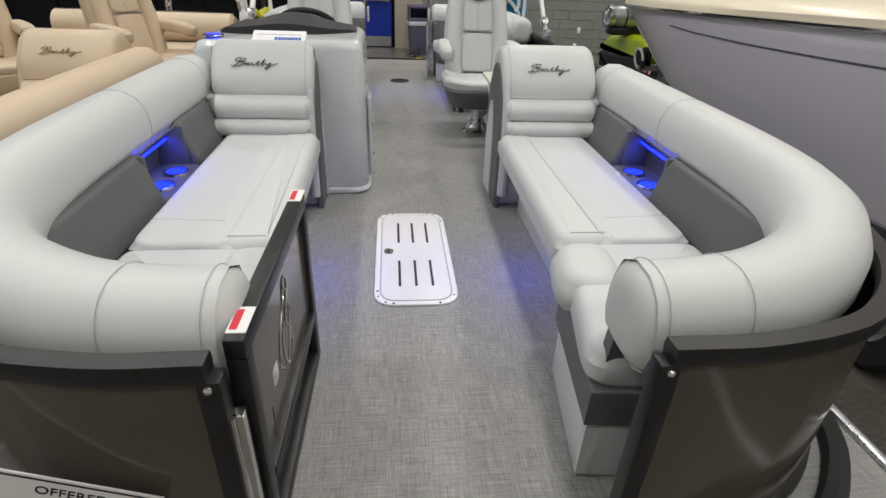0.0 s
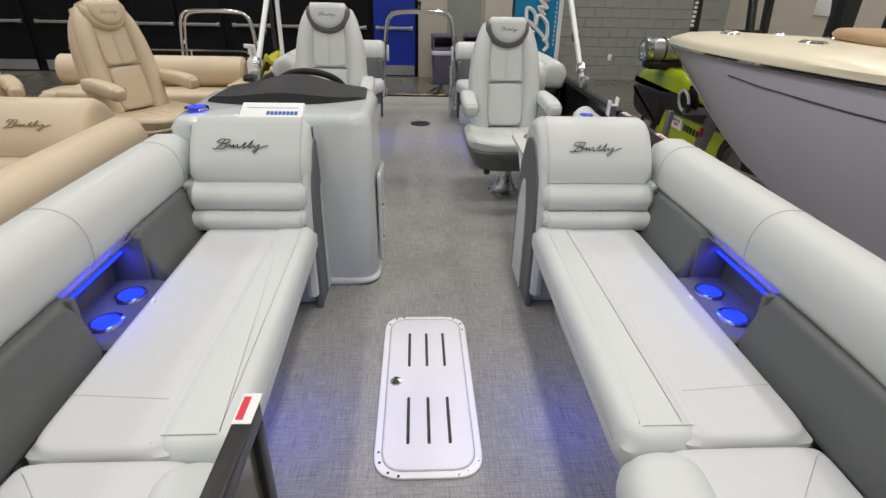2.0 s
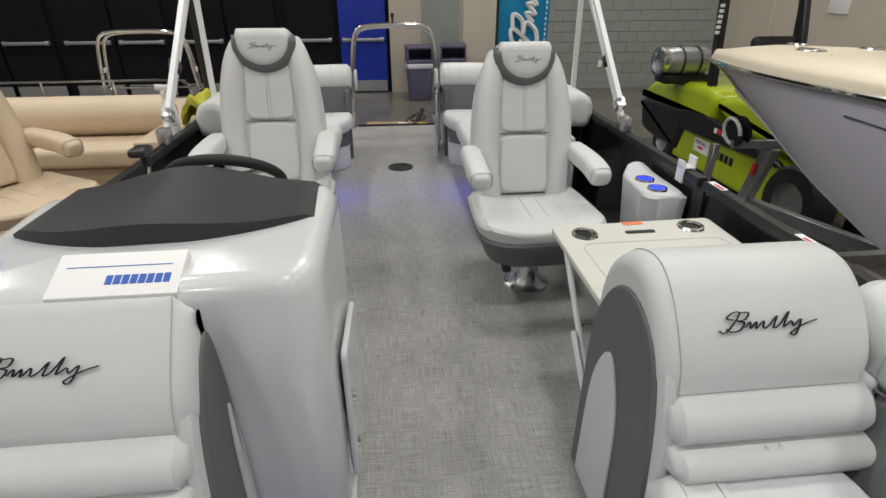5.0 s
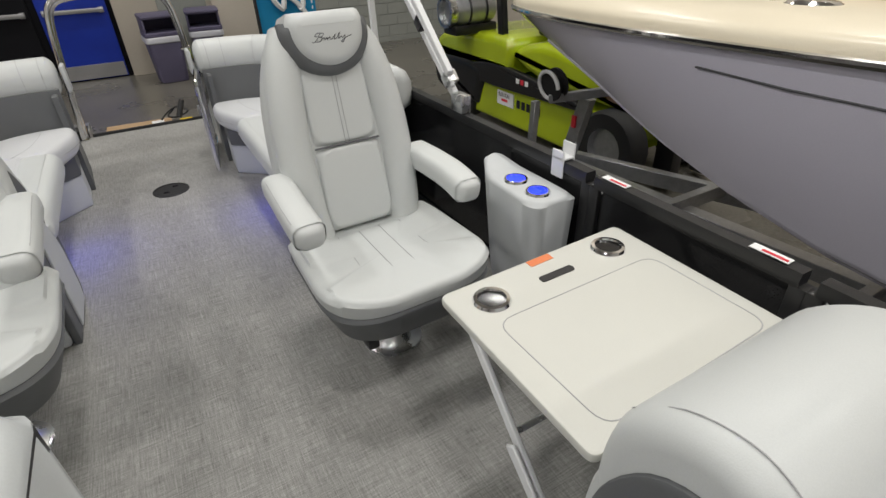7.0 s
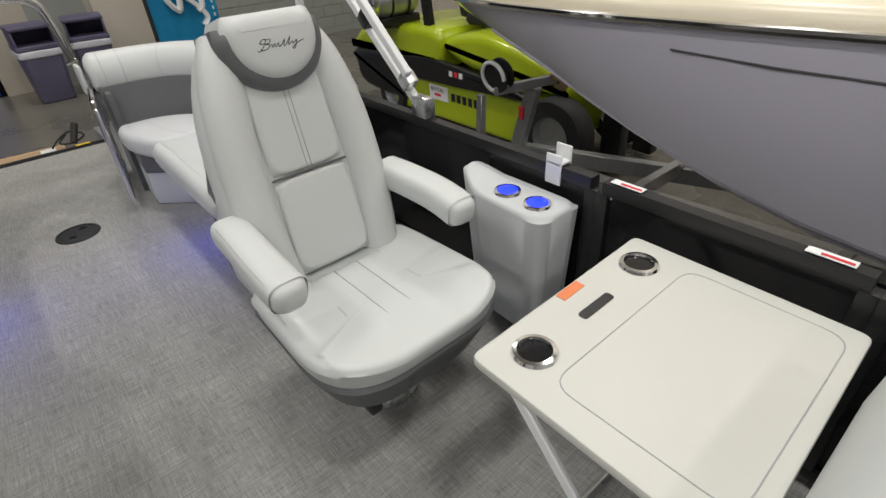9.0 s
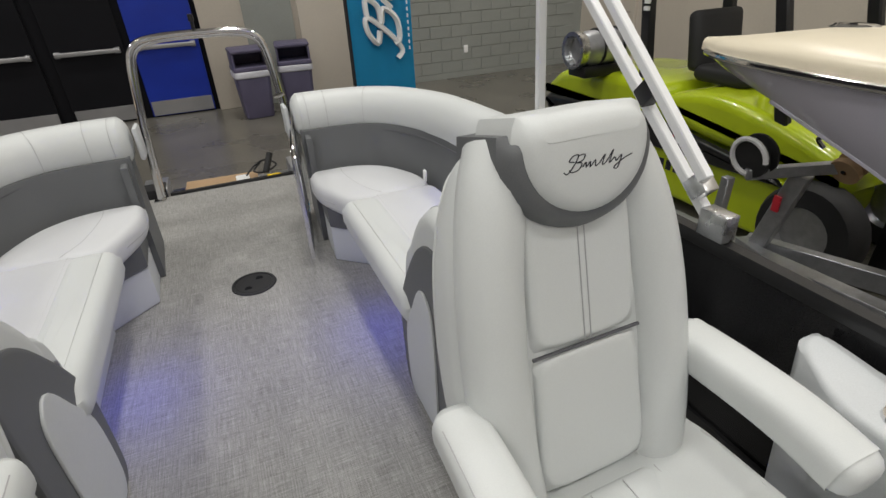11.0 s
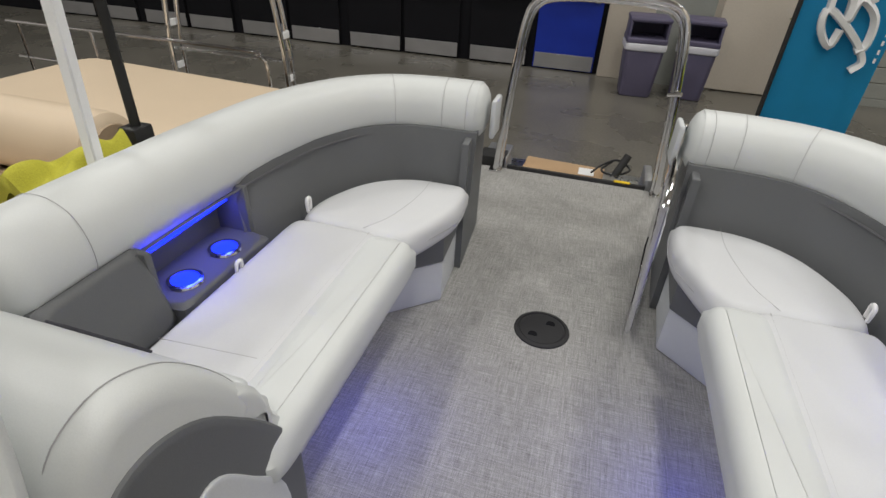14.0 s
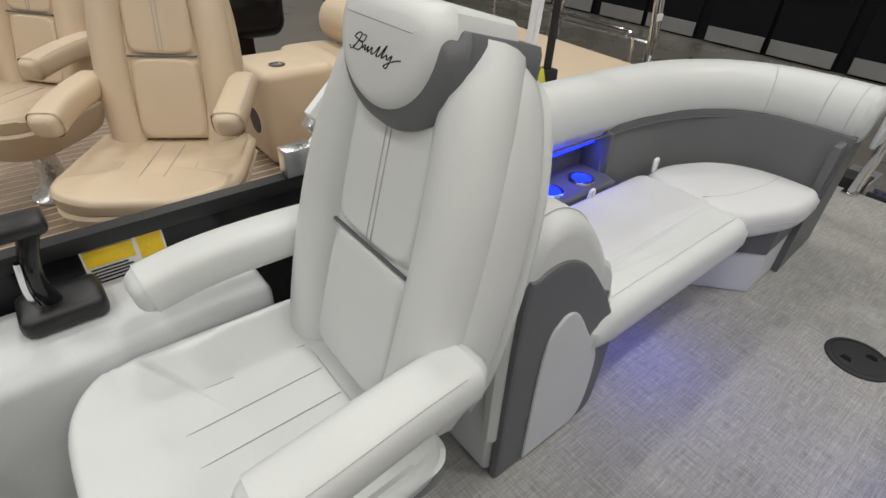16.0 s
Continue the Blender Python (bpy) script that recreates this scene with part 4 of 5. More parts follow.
part("lever_trim", tube(spline([(-1.085, 3.955, 0.60), (-1.062, 3.95, 0.66), (-1.042, 3.96, 0.74)], 5), 0.006, 6), CHROME, th, "chrome edge")
XF[0] = Matrix.Translation((0, -0.15, 0.025))
lab = thing("warning_label", (-1.24, 4.25, 0.57), "yellow and white warning label on the black rail panel", "label")
part("sheet", box(-1.2435, -1.2405, 4.15, 4.33, 0.50, 0.61, 0), PAPER, lab)
part("yellow_band", box(-1.2405, -1.2385, 4.155, 4.26, 0.545, 0.59, 0), YELLOW, lab)
part("yellow_square", box(-1.2405, -1.2385, 4.27, 4.325, 0.53, 0.605, 0), YELLOW, lab)
for k in range(4):
    part("text_bar", box(-1.2405, -1.2388, 4.16, 4.25 - 0.01 * (k % 2), 0.507 + k * 0.009, 0.511 + k * 0.009, 0), INK, lab)
XF[0] = Matrix.Identity(4)

# ---- folding table ----
tb = thing("folding_table", (0.84, 3.2, 0), "cream plastic folding table with two steel cup holders", "table")
tbm = slab(rounded([(0.52, 2.965), (1.17, 2.985), (1.175, 3.545), (0.527, 3.525)], 0.025), 0.545, 0.57, 0.006, 2)
part("tabletop", tbm, TABLE, tb)
part("border_groove", tube([Vector((x, y, 0.5705)) for x, y in rounded([(0.59, 3.00), (1.125, 3.015), (1.125, 3.365), (0.59, 3.36)], 0.05, 5)], 0.0016, 5, True), STITCH, tb)
for cx, cy in ((0.632, 3.438), (1.06, 3.462)):
    c = part("cup_holder", lathe([(0.047, 0.574), (0.046, 0.571), (0.036, 0.571), (0.034, 0.5708), (0.0, 0.5707)], 28, Matrix.Translation((cx, cy, 0))), BLACKPANEL, tb, "recessed steel cup holder")
    part("cup_rim", lathe([(0.036, 0.573), (0.038, 0.579), (0.047, 0.578), (0.051, 0.571)], 28, Matrix.Translation((cx, cy, 0))), CHROME, c, "bright steel rim")
part("handle_slot", slab(rounded([(0.79, 3.425), (0.905, 3.427), (0.905, 3.452), (0.79, 3.45)], 0.01), 0.569, 0.5725, 0, 1), BLACK, tb, "dark hand slot")
part("warning_sticker", slab([(0.81, 3.50), (0.89, 3.503), (0.89, 3.53), (0.81, 3.527)], 0.5705, 0.572, 0, 1), ORANGE, tb, "orange warning sticker")
for x in (0.565, 1.12):
    leg = part("leg", bar((x, 3.46, 0.545), (x + 0.02, 3.0, 0.008), 0.016, 0.03), WHITEALU, tb, "pale folding leg")
    part("leg_sleeve", bar((x - 0.012, 3.235, 0.285), (x + 0.006, 3.02, 0.03), 0.012, 0.036), WHITEALU, leg)
part("cross_tube", tube([(0.572, 3.25, 0.30), (1.127, 3.25, 0.30)], 0.009), ALU, tb)

# ---- cup holder pod on the rail ----
pod = thing("cup_holder_pod", (1.12, 3.95, 0.08), "pale moulded pod with two blue-lit cup holders", "cup holder")
pbm = slab(rounded([(1.03, 3.76), (1.215, 3.76), (1.215, 4.22), (1.14, 4.22), (1.04, 4.06)], [0.06, 0.01, 0.01, 0.03, 0.05], 6), 0.07, 0.58, 0.015, 3)
for v in pbm.verts:
    if v.co.z < 0.3:
        v.co.x += (1.215 - v.co.x) * 0.25
        v.co.y += (3.99 - v.co.y) * 0.15
    elif v.co.y > 4.08:
        v.co.z += 0.12 * (v.co.y - 4.08)
part("body", pbm, POD, pod)
for cy in (3.845, 3.97):
    c = part("cup_holder", lathe([(0.0, 0.584), (0.034, 0.584)], 24, Matrix.Translation((1.112, cy, 0))), BLUE, pod, "blue lit cup holder")
    part("cup_rim", lathe([(0.034, 0.582), (0.035, 0.589), (0.043, 0.588), (0.046, 0.580)], 24, Matrix.Translation((1.112, cy, 0))), CHROME, c)
clip = thing("rail_clip", (1.25, 3.88, 0.665), "white plastic fender clip on the top rail", "clip")
part("clip", merge(box(1.222, 1.278, 3.85, 3.91, 0.667, 0.675, 0.002), box(1.222, 1.23, 3.85, 3.91, 0.60, 0.70, 0.003), box(1.27, 1.278, 3.85, 3.91, 0.64, 0.72, 0.003)), WHITEALU, clip)
for s, yy in ((1, 3.63), (1, 3.12), (-1, 3.63)):
    st = thing("rail_sticker", (s * 1.25, yy, 0.666), "white and red sticker on the black top rail", "label")
    part("sheet", box(s * 1.25 - 0.014, s * 1.25 + 0.014, yy - 0.05, yy + 0.05, 0.6665, 0.6685, 0), PAPER, st)
    part("red_print", box(s * 1.25 - 0.009, s * 1.25 + 0.0, yy - 0.045, yy + 0.02, 0.6685, 0.670, 0), RED, st)

# ---- floor hatch and deck plate ----
ht = thing("floor_hatch", (0, 2.0, 0), "white textured floor hatch with six slots", "hatch")
oval = rounded([(-0.178, 1.572), (0.172, 1.572), (0.172, 2.432), (-0.178, 2.432)], 0.095, 8)
part("rim", slab(oval, 0.0, 0.010, 0.004, 2), PAPER, ht, "white metal rim")
part("lid", slab(rounded([(-0.150, 1.60), (0.144, 1.60), (0.144, 2.404), (-0.150, 2.404)], 0.075, 8), 0.0, 0.0135, 0.003, 2), HATCHW, ht)
part("lid_gap", tube([Vector((x, y, 0.0105)) for x, y in rounded([(-0.153, 1.597), (0.147, 1.597), (0.147, 2.407), (-0.153, 2.407)], 0.078, 8)], 0.0022, 5, True), STITCH, ht)
for x in (-0.070, 0.0, 0.070):
    for y0, y1 in ((1.70, 1.915), (2.085, 2.30)):
        part("slot", slab(rounded([(x - 0.0055, y0), (x + 0.0055, y0), (x + 0.0055, y1), (x - 0.0055, y1)], 0.005, 3), 0.0125, 0.0145, 0, 1), BLACK, ht)
part("latch", lathe([(0, 0.016), (0.012, 0.016), (0.013, 0.02), (0.022, 0.019), (0.024, 0.0135)], 18, Matrix.Translation((-0.118, 2.0, 0))), CHROME, ht, "round steel latch")
for k in range(14):
    x, y = oval[int(k * len(oval) / 14)]
    part("screw", lathe([(0, 0.012), (0.005, 0.0115), (0.006, 0.009)], 8, Matrix.Translation((x * 0.92, 2.002 + (y - 2.002) * 0.983, 0))), CHROME, ht)
dp = thing("deck_plate", (0, 6.07, 0), "round black plastic deck plate with two finger holes", "deck plate")
part("plate", lathe([(0, 0.007), (0.085, 0.007), (0.088, 0.004), (0.092, 0.004), (0.094, 0.008), (0.106, 0.006), (0.109, 0.0)], 40, Matrix.Translation((0, 6.07, 0))), RUBBER, dp)
for s in (-1, 1):
    part("finger_hole", slab(rounded([(s * 0.03 - 0.02, 6.07 + s * 0.04 - 0.012), (s * 0.03 + 0.02, 6.07 + s * 0.04 - 0.012), (s * 0.03 + 0.012, 6.07 + s * 0.04 + 0.012), (s * 0.03 - 0.012, 6.07 + s * 0.04 + 0.012)], 0.008), 0.006, 0.009, 0, 1), DOORBLACK, dp)

# ---- open bow gate ----
gt = thing("bow_gate", (-0.34, 0.63, 0), "open black bow gate with bronze panel and curled mark", "gate")
G = Matrix.Translation((-0.378, 0.61, 0)) @ Matrix.Rotation(radians(-1.0), 4, "Z")
L = 0.66
for nm, b_ in (("top_rail", box(-0.02, 0.02, 0, L, 0.575, 0.62, 0.006)), ("bottom_rail", box(-0.02, 0.02, 0, L, 0.03, 0.07, 0.006)), ("front_stile", box(-0.02, 0.02, 0, 0.042, 0.07, 0.575, 0.006)), ("aft_stile", box(-0.02, 0.02, L - 0.042, L, 0.07, 0.575, 0.006)), ("mid_rail", box(-0.018, 0.022, 0.042, L - 0.042, 0.20, 0.235, 0.005))):
    part(nm, put(b_, G), BLACK, gt)
part("panel", put(box(-0.005, 0.006, 0.04, L - 0.04, 0.232, 0.578, 0), G), SMOKE, gt, "bronze glossy panel")
part("lower_panel", put(box(-0.012, -0.004, 0.04, L - 0.04, 0.068, 0.202, 0), G), BLACKPANEL, gt)
curl = spline([(0.27, 0.31, 0), (0.24, 0.36, 0), (0.29, 0.45, 0), (0.36, 0.49, 0), (0.37, 0.40, 0), (0.31, 0.30, 0), (0.28, 0.38, 0), (0.34, 0.52, 0), (0.38, 0.50, 0), (0.33, 0.42, 0), (0.37, 0.36, 0), (0.33, 0.29, 0)], 5)
part("curled_mark", tube([G @ Vector((0.007, p.x, p.y)) for p in curl], 0.0028, 5), CHROME, gt, "silver curled mark")
for y0 in (0.05, L - 0.03):
    stk = part("sticker", put(box(-0.018, 0.018, y0 - 0.03, y0 + 0.05, 0.6205, 0.622, 0), G), PAPER, gt, "white and red sticker")
    part("red_print", put(box(-0.014, 0.0, y0 - 0.02, y0 + 0.04, 0.6222, 0.6232, 0), G), RED, stk)
XF[0] = Matrix.Translation((-0.045, -0.03, 0))
hg = thing("gate_hinge", (-0.36, 0.63, 0.3), "bright steel gate hinge with screws", "hinge")
part("leaf", box(-0.385, -0.345, 0.596, 0.602, 0.05, 0.48, 0.001, 1), CHROME, hg)
part("leaf", box(-0.345, -0.325, 0.598, 0.625, 0.05, 0.48, 0.001, 1), CHROME, hg)
part("knuckle", tube([(-0.345, 0.597, 0.05), (-0.345, 0.597, 0.48)], 0.008, 8), CHROME, hg)
for k in range(8):
    part("screw", lathe([(0, 0.004), (0.006, 0.003), (0.007, 0)], 8, Matrix.Translation((-0.368, 0.596, 0.08 + k * 0.053)) @ Matrix.Rotation(radians(90), 4, "X")), ALU, hg)

XF[0] = Matrix.Identity(4)


def lettering(name, text, size, m, material, parent):
    """A word in the built-in font, as a mesh."""
    cu = bpy.data.curves.new(name, "FONT")
    cu.body, cu.size, cu.extrude = text, size, 0.0008
    tmp = bpy.data.objects.new("t", cu)
    me = tmp.to_mesh()
    bm = bmesh.new()
    bm.from_mesh(me)
    tmp.to_mesh_clear()
    bpy.data.objects.remove(tmp)
    bm.transform(m)
    return part(name, bm, material, parent)


sg = thing("sale_sign", (-0.7, 0.56, 0.3), "white card sign with black border and letters", "sign")
SM = Matrix.Translation((-0.69, 0.538, 0.372)) @ Matrix.Rotation(radians(22), 4, "Y") @ Matrix.Rotation(radians(90), 4, "X")
part("card", put(box(-0.36, 0.17, -0.30, 0.0, -0.002, 0.002, 0), SM), PAPER, sg)
part("border", put(merge(box(-0.355, 0.165, -0.009, -0.005, 0.002, 0.003, 0), box(0.161, 0.165, -0.29, -0.009, 0.002, 0.003, 0)), SM), INK, sg)
lettering("word", "OFFERED AS", 0.03, SM @ Matrix.Translation((-0.045, -0.045, 0.0025)), INK, sg)

# ---- stern: arch, gate, platform ----
ar = thing("ski_tow_arch", (0, 7.5, 0), "polished steel double-tube tow arch", "arch")


def arch_path(y, w, h, foot):
    return [(-foot, y, 0.0)] + [tuple(p) for p in spline([(-w - 0.04, y, h * 0.5), (-w, y, h - 0.16), (-w + 0.05, y, h - 0.04), (-w + 0.16, y, h), (0, y, h + 0.01), (w - 0.16, y, h), (w - 0.05, y, h - 0.04), (w, y, h - 0.16), (w + 0.04, y, h * 0.5)], 5)] + [(foot, y, 0.0)]


part("tube", tube(arch_path(7.50, 0.415, 1.04, 0.49), 0.019, 10), CHROME, ar)
part("tube", tube(arch_path(7.545, 0.405, 1.015, 0.475), 0.019, 10), CHROME, ar)
part("stern_light", lathe([(0, 0.09), (0.016, 0.088), (0.018, 0.05), (0.01, 0.045), (0.012, 0.0), (0.02, 0.0)], 14, Matrix.Translation((0, 7.5, 1.065))), BLACK, ar, "small black stern light")
part("tow_knob", tube([(0.40, 7.48, 0.60), (0.46, 7.44, 0.62)], 0.012), CHROME, ar)
for s in (-1, 1):
    part("foot_plate", box(s * 0.49 - 0.04, s * 0.49 + 0.04, 7.47, 7.555, 0.0, 0.012, 0.004), CHROME, ar)
sgte = thing("stern_gate", (0.43, 6.85, 0), "open polished steel stern gate with thin bars", "gate")
A_, B_ = Vector((0.425, 6.90, 0)), Vector((0.315, 6.12, 0))
U = Vector((0, 0, 1))
part("gate_frame", tube([A_ + U * 0.05, A_ + U * 0.60, A_.lerp(B_, 0.05) + U * 0.62, B_.lerp(A_, 0.05) + U * 0.62, B_ + U * 0.59, B_ + U * 0.05, A_.lerp(B_, 0.1) + U * 0.03], 0.013, 8, True), CHROME, sgte)
for k in range(1, 6):
    part("bar", tube([A_.lerp(B_, k / 6) + U * 0.03, A_.lerp(B_, k / 6) + U * 0.62], 0.006, 6), CHROME, sgte)
part("mid_rail", tube([A_ + U * 0.33, B_ + U * 0.33], 0.008, 6), CHROME, sgte)
part("hinge_post", tube([(0.44, 6.93, 0), (0.44, 6.93, 0.62)], 0.015, 8), CHROME, sgte)
sp = thing("swim_platform", (0, 7.8, -0.16), "grey aluminium swim platform behind the deck", "platform")
part("platform", box(-1.2, 1.2, 7.575, 8.05, -0.17, -0.12, 0.01), ALU, sp)
part("edge_strip", merge(box(-0.43, 0.43, 7.562, 7.59, -0.10, 0.02, 0.006), box(-0.62, -0.45, 7.57, 7.72, -0.12, 0.06, 0.006)), RUBBER, sp, "black rubber edge strip")
part("end_bracket", box(-0.60, -0.44, 7.60, 7.86, -0.12, 0.05, 0.01), GALV, sp)
part("end_bracket", box(0.42, 0.47, 7.60, 7.86, -0.12, 0.05, 0.01), GALV, sp)
cd = thing("cardboard_sheet", (-0.05, 7.8, -0.12), "flat brown cardboard sheet on the platform", "cardboard")
part("sheet", put(box(-0.32, 0.20, -0.10, 0.12, -0.115, -0.095, 0.002), Matrix.Translation((-0.02, 7.75, 0.07)) @ Matrix.Rotation(radians(-3), 4, "Z")), CARD, cd)
pp = thing("paper_slip", (0.08, 7.75, -0.02), "white paper slip lying on cardboard", "paper")
part("sheet", put(box(0, 0.10, -0.05, 0.06, -0.022, -0.0195, 0), Matrix.Translation((0.02, 7.75, 0))), PAPER, pp)
ch = thing("cable", (0.26, 7.7, 0), "loose black coiled cable with a plug", "cable")
part("coil", tube(spline([(0.10, 7.66, 0.02), (0.16, 7.74, 0.05), (0.25, 7.78, 0.08), (0.33, 7.72, 0.05), (0.24, 7.66, 0.025), (0.16, 7.70, 0.03), (0.22, 7.80, 0.06)], 6), 0.007, 7), RUBBER, ch)
part("plug", tube([(0.24, 7.63, 0.03), (0.30, 7.70, 0.15)], 0.024, 10), RUBBER, ch)
part("tag", slab(rounded([(0.24, 7.565), (0.34, 7.565), (0.34, 7.59), (0.24, 7.59)], 0.012), 0.02, 0.024, 0, 1), YELLOW, ch, "yellow tag")

# ---- bimini frame ----
for s in (1, -1):
    bf = thing("bimini_frame", (s * 1.245, 4.6, 0.66), "white square-tube bimini top frame leaning aft", "canopy frame")
    y0 = 4.565
    part("lower_tube", bar((s * 1.245, y0, 0.69), (s * 1.245, y0 + 1.15, 1.685), 0.032, 0.032), WHITEALU, bf)
    part("upper_tube", bar((s * 1.21, y0 + 0.03, 0.83), (s * 1.21, y0 + 1.10, 1.80), 0.032, 0.032), WHITEALU, bf)
    part("hinge_block", put(box(-0.026, 0.026, -0.04, 0.05, -0.02, 0.06, 0.006), Matrix.Translation((s * 1.245, y0 - 0.01, 0.685))), ALU, bf)
    part("slider", put(box(-0.024, 0.024, -0.035, 0.035, -0.03, 0.03, 0.005), Matrix.Translation((s * 1.228, y0 + 0.30, 1.01)) @ Matrix.Rotation(radians(-47), 4, "X")), BLACK, bf, "black slider")
    part("slider", put(box(-0.026, 0.026, -0.03, 0.03, -0.03, 0.03, 0.005), Matrix.Translation((s * 1.228, y0 + 0.06, 0.80)) @ Matrix.Rotation(radians(-47), 4, "X")), ALU, bf)
    part("brace_tube", bar((s * 1.24, 5.45, 0.70), (s * 1.25, 5.54, 1.95), 0.033, 0.033), WHITEALU, bf)
    part("brace_foot", box(s * 1.235 - 0.025, s * 1.235 + 0.025, 5.42, 5.48, 0.665, 0.735, 0.006), BLACK, bf, "black brace socket")
bottle = thing("spray_bottle", (-1.40, 5.07, 0.58), "white plastic spray bottle with printed label", "bottle")
BM_ = Matrix.Translation((-1.40, 5.07, 0.58)) @ Matrix.Diagonal((0.95, 0.95, 0.95, 1))
part("body", lathe([(0, 0), (0.045, 0), (0.048, 0.01), (0.048, 0.16), (0.04, 0.19), (0.018, 0.215), (0.016, 0.24), (0, 0.24)], 20, BM_), PAPER, bottle)
part("trigger", put(merge(box(-0.02, 0.02, -0.018, 0.018, 0.235, 0.28, 0.006), box(-0.07, 0.045, -0.014, 0.014, 0.28, 0.315, 0.008), put(box(0.035, 0.05, -0.01, 0.01, 0.215, 0.285, 0.004), Matrix.Identity(4))), BM_ @ Matrix.Rotation(radians(-30), 4, "Z")), PAPER, bottle)
for k in range(4):
    part("text_bar", put(box(0.022, 0.028, -0.030 - 0.003 * (k % 2), 0.0, 0.07 + k * 0.02, 0.078 + k * 0.02, 0), BM_ @ Matrix.Rotation(radians(-40), 4, "Z") @ Matrix.Translation((0.0215, 0.01, 0))), STITCH, bottle)
stand = thing("cleaning_ledge", (-1.40, 5.2, 0), "tan deck-edge ledge between the boats", "ledge")
part("ledge", box(-1.60, -1.33, 4.93, 5.75, -0.03, 0.578, 0.02), BEIGE, stand)
cl = thing("cleaning_cloth", (-1.27, 5.36, 0.67), "crumpled yellow-green cleaning cloth over the rail", "cloth")
cbm = bmesh.new()
bmesh.ops.create_grid(cbm, x_segments=20, y_segments=20, size=0.5)
for v in cbm.verts:
    a, b = v.co.x, v.co.y
    z = 0.74 + 0.035 * noise.noise((a * 5, b * 5, 0.3)) + 0.05 * noise.noise((a * 3, b * 2, 4)) - 0.9 * max(0, abs(a) - 0.22) * 0.35
    v.co = (-1.32 + a * 0.20, 5.44 + b * 0.32, z + 0.005)
ret = bmesh.ops.extrude_face_region(cbm, geom=list(cbm.faces))
for v in ret["geom"]:
    if isinstance(v, bmesh.types.BMVert):
        v.co.z -= 0.05
part("cloth", cbm, CLOTH, cl, "", 70)

# ---- beige neighbour boat ----
NB = Matrix.Translation((-2.62, 0.42, -0.03))
XF[0] = NB
tagged(part("deck", box(-1.3, 1.24, 0.2, 7.2, -0.09, 0.0, 0.004, 1), TEAK), "brown striped deck of the beige boat", "deck", kind="structure")
for k in range(36):
    x = -1.2 + k * 0.066
    if x < 1.2:
        tagged(part("deck_stripe", box(x, x + 0.008, 3.0, 5.4, 0.0, 0.003, 0), BEIGE), "pale stripe in the brown deck", "deck stripe", "deck stripes")
bow_lounge(BEIGE, BEIGE, BEIGE_D, "beige vinyl bow lounge of the neighbour boat", BEIGE_D, False, False)
fence_panel("side_fence", [(1.235, 1.2, 0), (1.235, 6.9, 0)], 0.55, BLACKPANEL, "black rail fence of the beige boat", (0, 1))
XF[0] = Matrix.Identity(4)
captain_chair(BEIGE, BEIGE, "beige vinyl captain's chair on the neighbour boat", pose(-1.94, 4.35, 0.06, 0, 0, 58), BEIGE_D, 0.087)
captain_chair(BEIGE, BEIGE, "beige vinyl helm chair on the neighbour boat", pose(-2.95, 4.0, 0.06, 0, 0, 40), BEIGE_D, 0.087)
sun = thing("sun_lounge", (-2.6, 6.2, 0), "beige vinyl stern sun lounge with round bolster", "bench seat")
part("bolster", lathe([(0, 0), (0.10, 0.0), (0.14, 0.03), (0.145, 0.08), (0.145, 1.75), (0, 1.78)], 24, Matrix.Translation((-1.72, 5.93, 0.53)) @ Matrix.Rotation(radians(-90), 4, "Y")), BEIGE, sun)
part("bolster_end", lathe([(0, -0.004), (0.10, -0.004), (0.105, 0.004)], 24, Matrix.Translation((-1.72, 5.93, 0.53)) @ Matrix.Rotation(radians(-90), 4, "Y")), BEIGE_D, sun)
part("sun_pad", slab(rounded([(-3.5, 6.05), (-1.52, 6.05), (-1.50, 7.30), (-3.5, 7.45)], 0.08), 0.25, 0.40, 0.04, 4), BEIGE, sun)
part("seat_pad", slab(rounded([(-3.5, 5.45), (-1.70, 5.45), (-1.70, 5.86), (-3.5, 5.86)], 0.06), 0.26, 0.40, 0.04, 4), BEIGE, sun)
part("plinth", box(-3.45, -1.75, 5.5, 7.2, -0.02, 0.26, 0.02), BEIGE_D, sun)
arm = thing("arm_unit", (-2.75, 5.2, 0), "beige armrest unit with a cup holder and speaker", "armrest")
part("body", box(-3.05, -2.62, 5.0, 5.44, -0.02, 0.50, 0.05, 4), BEIGE, arm)
part("speaker", lathe([(0, 0), (0.07, 0), (0.075, -0.01)], 20, Matrix.Translation((-2.80, 4.997, 0.2)) @ Matrix.Rotation(radians(90), 4, "X")), BLACK, arm, "round black speaker")
part("cup_rim", lathe([(0, 0.503), (0.034, 0.503), (0.036, 0.507), (0.045, 0.505)], 20, Matrix.Translation((-2.75, 5.15, 0))), CHROME, arm)
nar = thing("tow_arch", (-2.6, 7.8, 0), "polished steel tow arch on the beige boat", "arch")
part("tube", tube([(p[0] - 2.61, p[1], p[2]) for p in arch_path(7.8, 0.44, 0.98, 0.50)], 0.019, 10), CHROME, nar)
part("tube", tube([(p[0] - 2.61, p[1], p[2]) for p in arch_path(7.9, 0.43, 0.96, 0.48)], 0.017, 10), CHROME, nar)
for x in (-3.085, -2.135):
    for z in (0.30, 0.60):
        part("rung", bar((x, 7.80, z), (x, 7.90, z), 0.014, 0.05), WHITEALU, nar, "pale step between the tubes")
part("cross_bar", tube([(-3.10, 7.85, 0.42), (-2.13, 7.85, 0.42)], 0.014, 8), CHROME, nar)
nrl = thing("stern_rail", (-2.8, 7.6, 0.1), "polished steel stern rail on the beige boat", "rail")
